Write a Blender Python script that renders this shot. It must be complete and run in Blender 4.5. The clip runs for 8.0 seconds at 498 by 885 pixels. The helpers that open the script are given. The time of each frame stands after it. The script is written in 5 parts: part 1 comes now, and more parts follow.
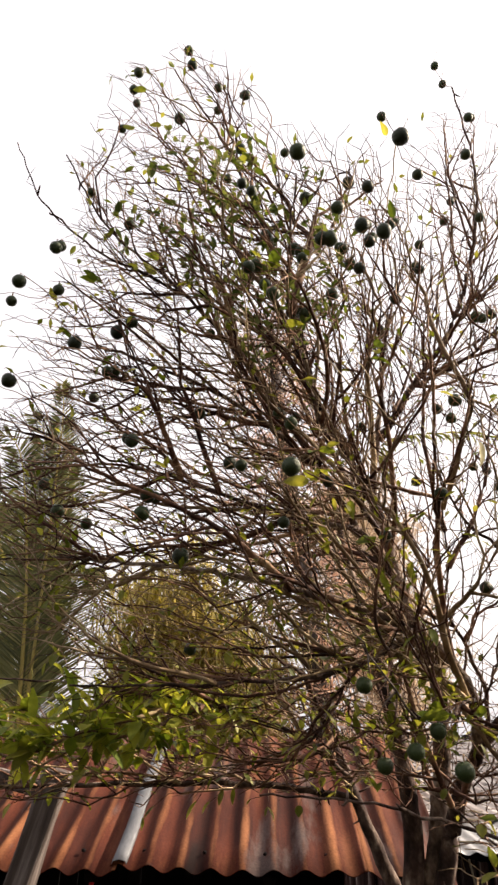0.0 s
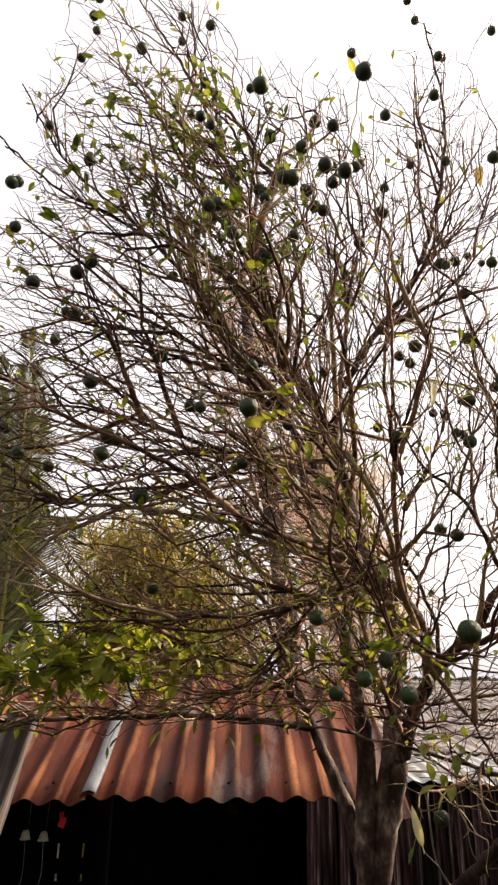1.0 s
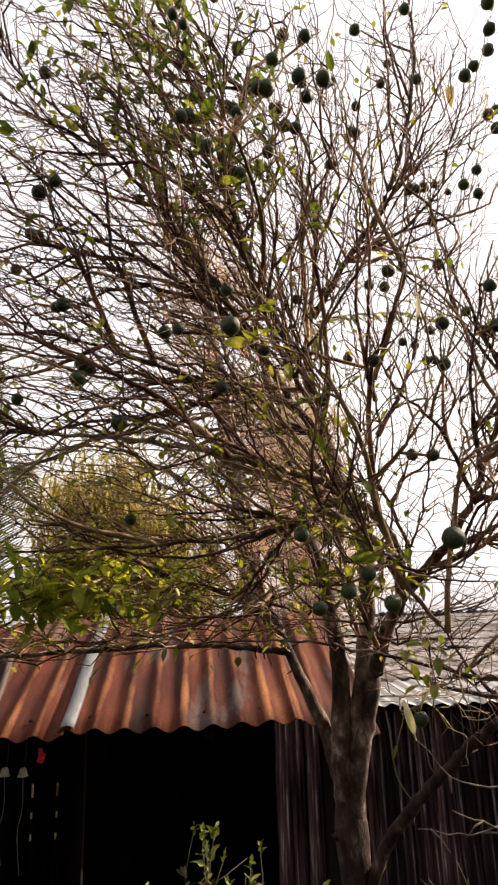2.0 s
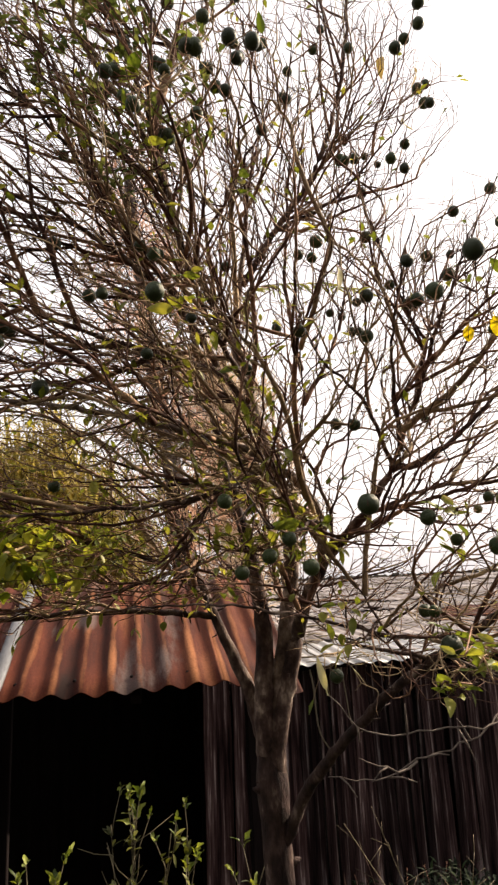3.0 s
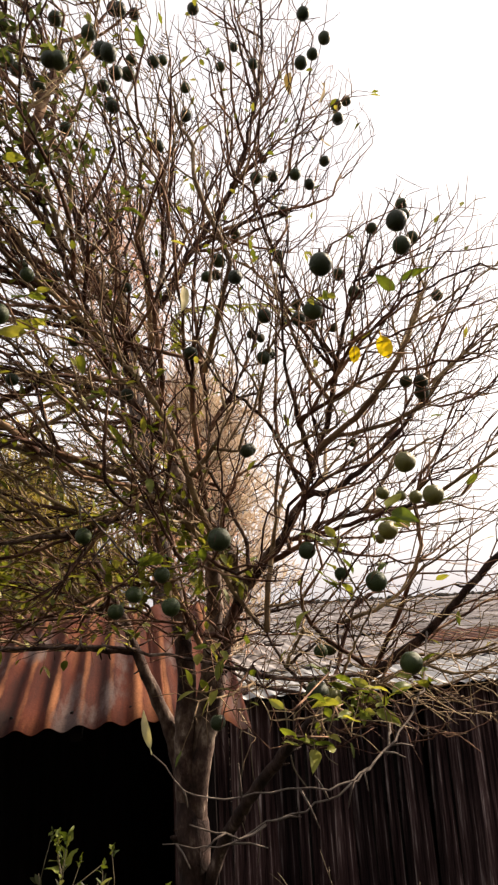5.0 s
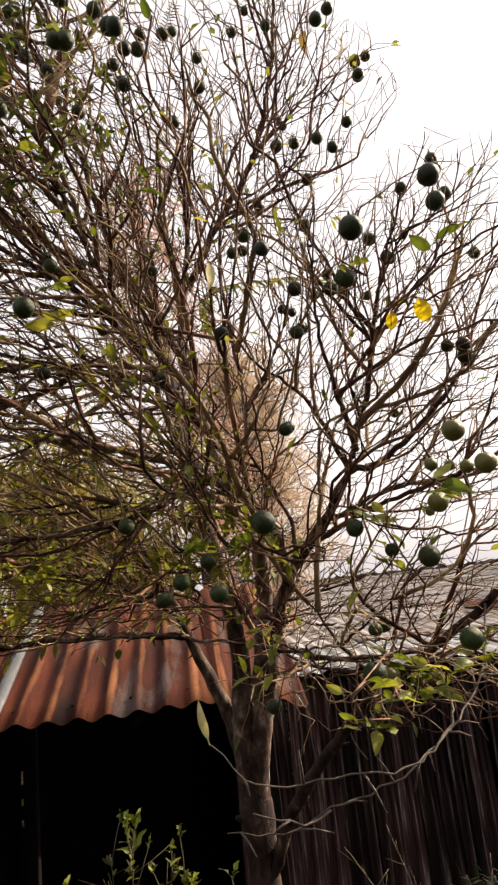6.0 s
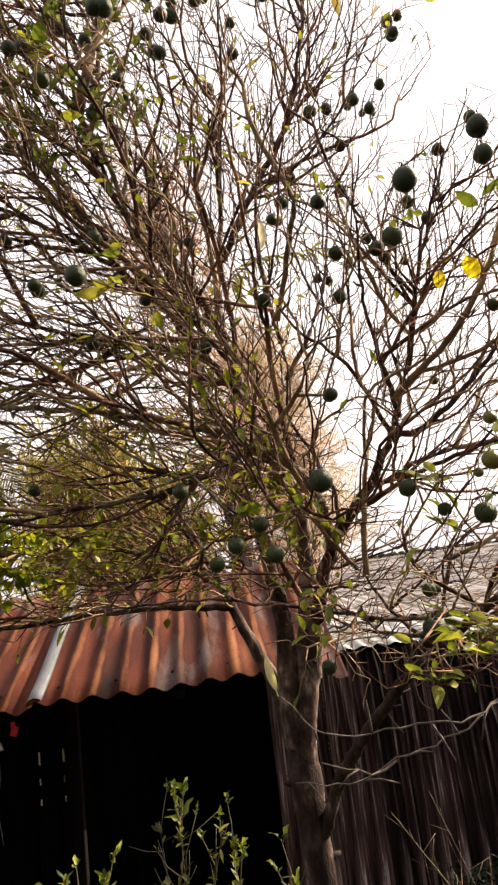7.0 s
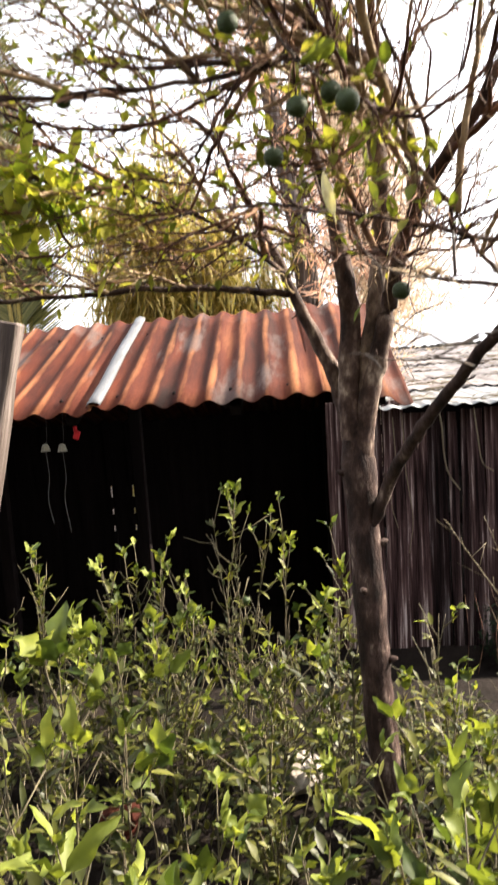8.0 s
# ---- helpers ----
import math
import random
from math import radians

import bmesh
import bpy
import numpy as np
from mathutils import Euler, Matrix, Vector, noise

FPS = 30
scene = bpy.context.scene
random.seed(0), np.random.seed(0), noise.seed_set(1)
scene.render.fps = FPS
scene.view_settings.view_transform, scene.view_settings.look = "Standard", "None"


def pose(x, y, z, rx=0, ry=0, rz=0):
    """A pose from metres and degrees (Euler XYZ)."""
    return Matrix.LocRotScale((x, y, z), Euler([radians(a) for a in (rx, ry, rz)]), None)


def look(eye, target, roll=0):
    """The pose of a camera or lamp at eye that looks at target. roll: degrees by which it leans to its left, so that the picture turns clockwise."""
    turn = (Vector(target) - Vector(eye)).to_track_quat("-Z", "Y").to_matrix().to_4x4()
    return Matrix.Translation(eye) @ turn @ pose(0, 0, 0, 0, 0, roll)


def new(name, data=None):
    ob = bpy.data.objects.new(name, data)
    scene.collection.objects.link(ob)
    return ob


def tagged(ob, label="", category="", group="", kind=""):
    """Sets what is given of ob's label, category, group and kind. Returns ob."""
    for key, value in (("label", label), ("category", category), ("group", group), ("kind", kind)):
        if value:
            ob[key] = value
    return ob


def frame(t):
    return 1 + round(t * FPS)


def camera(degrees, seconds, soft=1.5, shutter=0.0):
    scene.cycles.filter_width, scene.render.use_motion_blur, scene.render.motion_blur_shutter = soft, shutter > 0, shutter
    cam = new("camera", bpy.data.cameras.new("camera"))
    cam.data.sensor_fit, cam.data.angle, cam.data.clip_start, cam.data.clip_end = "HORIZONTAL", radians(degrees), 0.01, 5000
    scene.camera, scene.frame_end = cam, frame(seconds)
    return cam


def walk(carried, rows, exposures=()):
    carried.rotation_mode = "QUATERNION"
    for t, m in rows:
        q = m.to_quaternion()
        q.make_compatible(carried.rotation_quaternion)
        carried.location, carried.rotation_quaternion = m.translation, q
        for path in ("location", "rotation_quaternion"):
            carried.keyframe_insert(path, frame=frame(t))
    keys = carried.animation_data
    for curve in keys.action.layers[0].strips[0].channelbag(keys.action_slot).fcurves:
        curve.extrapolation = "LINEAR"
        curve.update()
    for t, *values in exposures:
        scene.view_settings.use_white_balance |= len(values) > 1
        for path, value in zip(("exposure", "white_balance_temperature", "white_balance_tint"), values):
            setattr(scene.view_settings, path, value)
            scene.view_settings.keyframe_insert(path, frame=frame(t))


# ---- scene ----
cam = camera(42.7, 8.0, soft=2.35, shutter=0.15)
PATH = [
    (0, (0.069, 0.042, 2.02), (0.013, 1.856, 2.859), 1.3),
    (0.5, (0.13, 0.046, 2.007), (0.145, 1.904, 2.747), 1.1),
    (1, (0.101, 0.039, 1.992), (0.132, 1.911, 2.695), 0.6),
    (2.3, (0.039, 0.077, 1.929), (0.266, 1.999, 2.434), -3.3),
    (2.5, (0.039, 0.073, 1.931), (0.303, 1.997, 2.409), -4.1),
    (3, (0.062, 0.058, 1.931), (0.439, 1.97, 2.38), -2.9),
    (3.5, (0.168, 0.039, 1.962), (0.508, 1.937, 2.491), -0.4),
    (4, (0.247, 0.063, 1.942), (0.631, 1.958, 2.454), -0.9),
    (4.2, (0.281, 0.065, 1.947), (0.685, 1.954, 2.464), -1.5),
    (5.3, (0.381, 0.12, 1.951), (0.712, 2.025, 2.463), -4.5),
    (5.5, (0.386, 0.151, 1.935), (0.689, 2.084, 2.35), -5.0),
    (6, (0.373, 0.123, 1.963), (0.615, 2.054, 2.423), -6.4),
    (6.5, (0.322, 0.192, 1.895), (0.547, 2.16, 2.173), -4.5),
    (7, (0.309, 0.132, 1.927), (0.479, 2.08, 2.347), -7.4),
    (7.5, (0.313, 0.197, 1.786), (0.424, 2.186, 1.969), -6.0),
    (7.8, (0.316, 0.295, 1.659), (0.283, 2.295, 1.643), -3.2),
    (8, (0.315, 0.389, 1.573), (0.208, 2.377, 1.381), -3.9),
]
EXPOSURES = [(0.0, 1.2, 6900, 17), (1.2, 1.2, 6900, 17), (2.5, 1.18, 7050, 17), (4.0, 1.15, 7050, 17), (5.5, 0.99, 7050, 17), (6.0, 0.99, 7050, 17),
             (6.5, 1.20, 7050, 17), (7.0, 1.37, 7100, 17), (7.5, 1.40, 7050, 16), (8.0, 2.36, 6450, 12)]
walk(cam, [(t, look(eye, target, roll)) for t, eye, target, roll in PATH], EXPOSURES)

# ---- sky, sun ----
SUN_ELEVATION, SUN_AZIMUTH = 36.0, 73.0   # azimuth from straight ahead (+y) towards the right (+x)
world = bpy.data.worlds.new("sky")
scene.world = world
world.use_nodes = True
wn = world.node_tree
sky = wn.nodes.new("ShaderNodeTexSky")
sky.sky_type = "NISHITA"
sky.sun_disc = False
sky.sun_elevation = radians(SUN_ELEVATION)
sky.sun_rotation = radians(SUN_AZIMUTH)
sky.air_density, sky.dust_density, sky.ozone_density = 2.2, 5.0, 0.6
wn.nodes["Background"].inputs["Strength"].default_value = 0.15
haze = wn.nodes.new("ShaderNodeHueSaturation")   # thin white cloud over the whole sky
haze.inputs["Saturation"].default_value = 0.25
wn.links.new(sky.outputs["Color"], haze.inputs["Color"])
veil = wn.nodes.new("ShaderNodeMix")   # the cloud evens the sky out
veil.data_type = "RGBA"
veil.inputs[0].default_value = 0.7
veil.inputs[7].default_value = (3.4, 3.45, 3.6, 1)
wn.links.new(haze.outputs["Color"], veil.inputs[6])
wn.links.new(veil.outputs[2], wn.nodes["Background"].inputs["Color"])
sun = new("sun", bpy.data.lights.new("sun", "SUN"))
sun.data.energy, sun.data.angle, sun.data.color = 5.0, radians(0.6), (1.0, 0.88, 0.70)
az, el = radians(SUN_AZIMUTH), radians(SUN_ELEVATION)
sun.matrix_world = look((30 * math.sin(az) * math.cos(el), 30 * math.cos(az) * math.cos(el), 30 * math.sin(el)), (0, 0, 0))


# ---- materials ----
def ramp(nt, source, stops):
    node = nt.nodes.new("ShaderNodeValToRGB")
    els = node.color_ramp.elements
    while len(els) < len(stops):
        els.new(0.5)
    for e, (p, c) in zip(els, stops):
        e.position, e.color = p, (*c, 1)
    nt.links.new(source, node.inputs["Fac"])
    return node.outputs["Color"]


def noise_node(nt, scale, detail=4, stretch=(1, 1, 1), coords="Object", rough=0.6):
    tc = nt.nodes.new("ShaderNodeTexCoord")
    mp = nt.nodes.new("ShaderNodeMapping")
    mp.inputs["Scale"].default_value = stretch
    nz = nt.nodes.new("ShaderNodeTexNoise")
    nz.inputs["Scale"].default_value, nz.inputs["Detail"].default_value, nz.inputs["Roughness"].default_value = scale, detail, rough
    nt.links.new(tc.outputs[coords], mp.inputs["Vector"])
    nt.links.new(mp.outputs["Vector"], nz.inputs["Vector"])
    return nz.outputs["Fac"]


def mixed(nt, a, b, fac, mode="MIX"):
    m = nt.nodes.new("ShaderNodeMix")
    m.data_type, m.blend_type = "RGBA", mode
    if isinstance(fac, (int, float)):
        m.inputs[0].default_value = fac
    else:
        nt.links.new(fac, m.inputs[0])
    for i, value in ((6, a), (7, b)):
        if isinstance(value, tuple):
            m.inputs[i].default_value = (*value, 1)
        else:
            nt.links.new(value, m.inputs[i])
    return m.outputs[2]


def surface(name, stops, scale=8, fine=60, stretch=(1, 1, 1), rough=0.8, bump=0.3, metal=0.0, random=0.0, spec=0.2, depth=0.01):
    """A surface of mottled colour at two scales with grain in relief."""
    m = bpy.data.materials.new(name)
    m.use_nodes = True
    nt = m.node_tree
    b = nt.nodes["Principled BSDF"]
    big, small = noise_node(nt, scale, 5, stretch), noise_node(nt, fine, 6, stretch)
    col = ramp(nt, big, stops)
    grain = ramp(nt, small, [(0.3, (0.62, 0.62, 0.62)), (0.7, (1.25, 1.25, 1.25))])
    col = mixed(nt, col, grain, 0.7, "MULTIPLY")
    if random:
        info = nt.nodes.new("ShaderNodeObjectInfo")
        vary = ramp(nt, info.outputs["Random"], [(0.0, (1 - random,) * 3), (1.0, (1 + random, 1 + random * 0.9, 1 + random * 0.8))])
        col = mixed(nt, col, vary, 1.0, "MULTIPLY")
    nt.links.new(col, b.inputs["Base Color"])
    rr = nt.nodes.new("ShaderNodeMapRange")
    rr.inputs["To Min"].default_value, rr.inputs["To Max"].default_value = max(rough - 0.15, 0.05), min(rough + 0.12, 1)
    nt.links.new(small, rr.inputs["Value"])
    nt.links.new(rr.outputs["Result"], b.inputs["Roughness"])
    b.inputs["Metallic"].default_value = metal
    b.inputs["Specular IOR Level"].default_value = spec
    bp = nt.nodes.new("ShaderNodeBump")
    bp.inputs["Strength"].default_value, bp.inputs["Distance"].default_value = bump, depth
    nt.links.new(small, bp.inputs["Height"])
    nt.links.new(bp.outputs["Normal"], b.inputs["Normal"])
    return m


def leaf_material(name, stops, through_light=0.45, by_island=False, rough=0.45, glow=(1.3, 1.27, 0.6)):
    m = bpy.data.materials.new(name)
    m.use_nodes = True
    nt = m.node_tree
    b = nt.nodes["Principled BSDF"]
    if by_island:
        rnd = nt.nodes.new("ShaderNodeNewGeometry").outputs["Random Per Island"]
    else:
        rnd = nt.nodes.new("ShaderNodeObjectInfo").outputs["Random"]
    col = ramp(nt, rnd, stops)
    blotch = ramp(nt, noise_node(nt, 45, 4), [(0.3, (0.7, 0.75, 0.6)), (0.65, (1.15, 1.1, 1.0))])
    col = mixed(nt, col, blotch, 0.8, "MULTIPLY")
    nt.links.new(col, b.inputs["Base Color"])
    b.inputs["Roughness"].default_value, b.inputs["Specular IOR Level"].default_value = rough, 0.25
    tr = nt.nodes.new("ShaderNodeBsdfTranslucent")
    bright = mixed(nt, col, glow, 1.0, "MULTIPLY")
    nt.links.new(bright, tr.inputs["Color"])
    mx = nt.nodes.new("ShaderNodeMixShader")
    mx.inputs["Fac"].default_value = through_light
    nt.links.new(b.outputs["BSDF"], mx.inputs[1])
    nt.links.new(tr.outputs["BSDF"], mx.inputs[2])
    nt.links.new(mx.outputs["Shader"], nt.nodes["Material Output"].inputs["Surface"])
    return m


def rust_material():
    """Old painted iron: dark red-brown rust and grey bare patches; orange streaks down the crests, part rust and part
    sunlight put into the colour.
    """
    m = bpy.data.materials.new("rusty_iron")
    m.use_nodes = True
    nt = m.node_tree
    b = nt.nodes["Principled BSDF"]
    streak = noise_node(nt, 9, 5, (1.0, 0.12, 0.12))
    col = ramp(nt, streak, [(0.28, (0.009, 0.0030, 0.0022)), (0.45, (0.032, 0.0072, 0.0040)), (0.58, (0.064, 0.0155, 0.0075)), (0.72, (0.11, 0.038, 0.017))])
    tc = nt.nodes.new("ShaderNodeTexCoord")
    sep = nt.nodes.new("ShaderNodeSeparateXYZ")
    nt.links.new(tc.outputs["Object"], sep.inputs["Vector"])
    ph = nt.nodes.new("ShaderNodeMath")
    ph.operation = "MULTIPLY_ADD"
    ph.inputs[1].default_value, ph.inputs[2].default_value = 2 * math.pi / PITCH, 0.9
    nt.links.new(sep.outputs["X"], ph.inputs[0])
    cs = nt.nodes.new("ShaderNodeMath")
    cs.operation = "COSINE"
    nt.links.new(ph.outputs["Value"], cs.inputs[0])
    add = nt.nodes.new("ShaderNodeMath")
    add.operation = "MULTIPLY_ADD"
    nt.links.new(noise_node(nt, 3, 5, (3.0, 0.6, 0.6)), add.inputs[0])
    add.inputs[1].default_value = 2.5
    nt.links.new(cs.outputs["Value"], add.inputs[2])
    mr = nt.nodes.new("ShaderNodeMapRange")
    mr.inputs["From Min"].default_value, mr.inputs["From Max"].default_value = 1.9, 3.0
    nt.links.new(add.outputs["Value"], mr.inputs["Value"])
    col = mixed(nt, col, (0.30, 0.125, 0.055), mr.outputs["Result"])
    grey = nt.nodes.new("ShaderNodeMapRange")
    grey.inputs["From Min"].default_value, grey.inputs["From Max"].default_value = 0.56, 0.66
    nt.links.new(noise_node(nt, 2.2, 5, (2.4, 0.6, 0.6)), grey.inputs["Value"])
    grey.inputs["To Max"].default_value = 0.75
    col = mixed(nt, col, (0.085, 0.066, 0.062), grey.outputs["Result"])
    fine = noise_node(nt, 90, 5)
    col = mixed(nt, col, ramp(nt, fine, [(0.3, (0.6, 0.58, 0.56)), (0.7, (1.2, 1.2, 1.2))]), 0.75, "MULTIPLY")
    nt.links.new(col, b.inputs["Base Color"])
    b.inputs["Roughness"].default_value, b.inputs["Specular IOR Level"].default_value = 0.86, 0.12
    bp = nt.nodes.new("ShaderNodeBump")
    bp.inputs["Strength"].default_value, bp.inputs["Distance"].default_value = 0.35, 0.004
    nt.links.new(fine, bp.inputs["Height"])
    nt.links.new(bp.outputs["Normal"], b.inputs["Normal"])
    return m


PITCH = 0.137
M_BARK = surface("citrus_bark", [(0.34, (0.008, 0.0042, 0.0034)), (0.48, (0.025, 0.0135, 0.011)), (0.59, (0.058, 0.036, 0.030)), (0.70, (0.22, 0.17, 0.14))], 20, 110, (1, 1, 0.45), 0.85, 0.9, depth=0.008)
# limb barks: lighter copies of M_BARK with the sun on the limbs painted in
M_LIMB = surface("limb_bark", [(0.34, (0.014, 0.0075, 0.006)), (0.48, (0.050, 0.029, 0.023)), (0.59, (0.12, 0.083, 0.066)), (0.70, (0.34, 0.275, 0.22))], 20, 110, (1, 1, 0.6), 0.85, 0.9, depth=0.006)
M_LIMB_SUNLIT = surface("sunlit_pale_bark", [(0.34, (0.040, 0.027, 0.021)), (0.48, (0.13, 0.092, 0.072)), (0.59, (0.26, 0.20, 0.16)), (0.70, (0.46, 0.39, 0.32))], 20, 110, (1, 1, 0.6), 0.85, 0.9, depth=0.006)
M_TWIG = surface("twig_bark", [(0.35, (0.020, 0.0085, 0.006)), (0.48, (0.080, 0.036, 0.023)), (0.59, (0.25, 0.14, 0.085)), (0.70, (0.56, 0.40, 0.26))], 7, 150, (1, 1, 1), 0.8, 0.3, depth=0.003)
M_TWIG_PALE = surface("pale_sunlit_twig", [(0.3, (0.075, 0.046, 0.026)), (0.5, (0.22, 0.150, 0.084)), (0.7, (0.52, 0.41, 0.25))], 7, 150, (1, 1, 1), 0.75, 0.3, depth=0.003)
M_FRUIT = surface("green_citrus_peel", [(0.3, (0.009, 0.020, 0.006)), (0.55, (0.021, 0.038, 0.009)), (0.75, (0.06, 0.072, 0.016))], 18, 260, (1, 1, 1), 0.5, 0.35, random=0.45, spec=0.3, depth=0.002)
M_FRUIT_PALE = surface("ripening_citrus_peel", [(0.3, (0.075, 0.085, 0.012)), (0.7, (0.16, 0.145, 0.022))], 18, 260, (1, 1, 1), 0.42, 0.35, random=0.25, spec=0.5, depth=0.002)
M_LEAF = leaf_material("citrus_leaf", [(0.0, (0.075, 0.11, 0.022)), (0.4, (0.15, 0.185, 0.035)), (0.8, (0.26, 0.27, 0.06)), (1.0, (0.38, 0.36, 0.10))])
# brighter copy of the leaf colour, standing in for sun on the leaves
M_LEAF_SUNLIT = leaf_material("sunlit_citrus_leaf", [(0.0, (0.13, 0.19, 0.03)), (0.5, (0.27, 0.30, 0.05)), (1.0, (0.46, 0.45, 0.10))], 0.5, True)
M_LEAF_DULL = leaf_material("dull_citrus_leaf", [(0.0, (0.045, 0.070, 0.028)), (0.5, (0.11, 0.14, 0.055)), (1.0, (0.26, 0.28, 0.14))], 0.4, True)
M_LEAF_YELLOW = leaf_material("yellowed_leaf", [(0.0, (0.62, 0.47, 0.020)), (1.0, (0.74, 0.60, 0.035))], 0.68)
M_LEAF_DRY = leaf_material("withered_leaf", [(0.0, (0.26, 0.15, 0.06)), (1.0, (0.42, 0.36, 0.24))], 0.25, rough=0.8)
M_LEAF_PALE = leaf_material("bleached_leaf", [(0.0, (0.40, 0.37, 0.24)), (1.0, (0.50, 0.46, 0.32))], 0.3, rough=0.8)
M_SHRUB = leaf_material("shrub_leaf", [(0.0, (0.030, 0.049, 0.012)), (0.4, (0.080, 0.104, 0.019)), (0.75, (0.150, 0.180, 0.036)), (1.0, (0.25, 0.28, 0.06))], 0.42, rough=0.55)
# darker than M_SHRUB: shade in the gaps between shrubs is put into it
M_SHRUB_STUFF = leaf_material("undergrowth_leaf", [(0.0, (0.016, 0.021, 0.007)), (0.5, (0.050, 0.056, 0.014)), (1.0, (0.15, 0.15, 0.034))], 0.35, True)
M_TREE_STUFF = leaf_material("small_citrus_leaf", [(0.0, (0.075, 0.10, 0.020)), (0.5, (0.165, 0.18, 0.036)), (1.0, (0.32, 0.31, 0.085))], 0.5, True)
M_STEM = surface("green_stem", [(0.3, (0.034, 0.028, 0.017)), (0.7, (0.13, 0.11, 0.068))], 12, 120, rough=0.7, bump=0.2, depth=0.002)
M_PALE_BARK = surface("pale_twig_bark", [(0.3, (0.045, 0.033, 0.027)), (0.7, (0.17, 0.14, 0.118))], 20, 160, rough=0.8, bump=0.3, depth=0.002)
M_BAMBOO = leaf_material("yellow_green_blade", [(0.0, (0.18, 0.15, 0.045)), (0.5, (0.34, 0.28, 0.09)), (1.0, (0.56, 0.45, 0.22))], 0.5, True, 0.6)
M_BEIGE = leaf_material("dry_beige_foliage", [(0.0, (0.42, 0.30, 0.22)), (0.5, (0.60, 0.47, 0.37)), (1.0, (0.76, 0.65, 0.55))], 0.34, True, 0.9, (1.05, 1.0, 0.92))
M_BROWN = leaf_material("dry_brown_foliage", [(0.0, (0.44, 0.24, 0.18)), (0.5, (0.62, 0.40, 0.31)), (1.0, (0.78, 0.58, 0.48))], 0.30, True, 0.9, (1.1, 0.95, 0.85))
M_PALM = leaf_material("palm_leaflet", [(0.0, (0.055, 0.062, 0.022)), (0.5, (0.115, 0.12, 0.042)), (1.0, (0.24, 0.22, 0.095))], 0.3, True, 0.5)
M_RUST = rust_material()
M_ZINC = surface("galvanised_iron", [(0.3, (0.20, 0.205, 0.21)), (0.6, (0.29, 0.295, 0.30)), (0.8, (0.17, 0.155, 0.145))], 6, 70, (1, 0.3, 0.3), 0.5, 0.2, 0.35, depth=0.003)
M_STRIP = surface("dull_zinc", [(0.3, (0.085, 0.09, 0.098)), (0.6, (0.15, 0.155, 0.165)), (0.8, (0.10, 0.085, 0.075))], 7, 70, (1, 0.3, 0.3), 0.6, 0.3, 0.2, depth=0.003)
M_OLDROOF = surface("weathered_iron", [(0.3, (0.08, 0.067, 0.063)), (0.5, (0.18, 0.162, 0.16)), (0.66, (0.30, 0.285, 0.285)), (0.8, (0.12, 0.09, 0.075))], 2.2, 45, (1.6, 0.5, 0.5), 0.7, 0.4, 0.1, random=0.2, depth=0.006)
M_RIDGE = surface("mossy_ridge", [(0.3, (0.005, 0.005, 0.004)), (0.7, (0.016, 0.014, 0.011))], 9, 60, rough=0.95, bump=0.8)
M_PLANK = surface("weathered_plank", [(0.36, (0.005, 0.0028, 0.0030)), (0.49, (0.034, 0.0195, 0.0195)), (0.58, (0.082, 0.054, 0.053)), (0.67, (0.36, 0.31, 0.30))], 6, 60, (4.5, 4.5, 0.16), 0.9, 0.8, random=0.6, spec=0.06, depth=0.008)
M_POST = surface("grey_post_wood", [(0.3, (0.028, 0.020, 0.017)), (0.52, (0.080, 0.062, 0.054)), (0.72, (0.21, 0.18, 0.165))], 9, 80, (2.5, 2.5, 0.15), 0.85, 0.7, depth=0.006)
# near-black, because the shade inside both sheds is put into this colour
M_NEAR_BLACK = surface("near_black_wood", [(0.3, (0.004, 0.003, 0.003)), (0.7, (0.012, 0.009, 0.009))], 5, 60, (2, 2, 0.2), 0.95, 0.4, spec=0.05)
# earth colour carries the shade among the shrubs and under the roofs
M_EARTH = surface("near_black_earth", [(0.3, (0.005, 0.0037, 0.003)), (0.55, (0.011, 0.008, 0.0065)), (0.75, (0.024, 0.018, 0.015))], 1.6, 22, rough=0.95, spec=0.08, bump=0.8, depth=0.03)
M_STRAW = leaf_material("dry_straw", [(0.0, (0.075, 0.060, 0.045)), (1.0, (0.20, 0.165, 0.125))], 0.2, True, 0.85)
M_UNSEEN_WALL = surface("plain_dark_wall", [(0.3, (0.10, 0.09, 0.08)), (0.7, (0.16, 0.145, 0.13))], 2, 30, rough=0.9)
# weed green taken almost to black: shade at the wall's foot is painted in
M_WEED = leaf_material("shaded_weed_leaf", [(0.0, (0.003, 0.008, 0.004)), (0.5, (0.007, 0.016, 0.007)), (1.0, (0.018, 0.031, 0.011))], 0.25, True, 0.9)
M_RED = surface("red_plastic", [(0.3, (0.55, 0.02, 0.03)), (0.7, (0.70, 0.04, 0.05))], 20, 90, rough=0.4, bump=0.05)
M_PALE = surface("pale_enamel", [(0.3, (0.18, 0.17, 0.135)), (0.7, (0.28, 0.265, 0.21))], 20, 90, rough=0.4, bump=0.05)
M_CORD = surface("grey_cord", [(0.3, (0.06, 0.06, 0.06)), (0.7, (0.12, 0.12, 0.12))], 30, 90, rough=0.8)
M_STONE = surface("rubble_stone", [(0.3, (0.16, 0.14, 0.12)), (0.7, (0.34, 0.31, 0.28))], 7, 50, rough=0.9, bump=0.6, random=0.25)


# ---- mesh helpers ----
def mesh_of(name, verts, faces, material, smooth=False):
    me = bpy.data.meshes.new(name)
    me.from_pydata([tuple(v) for v in verts], [], faces)
    me.materials.append(material)
    if smooth:
        me.polygons.foreach_set("use_smooth", [True] * len(me.polygons))
    me.update()
    return me


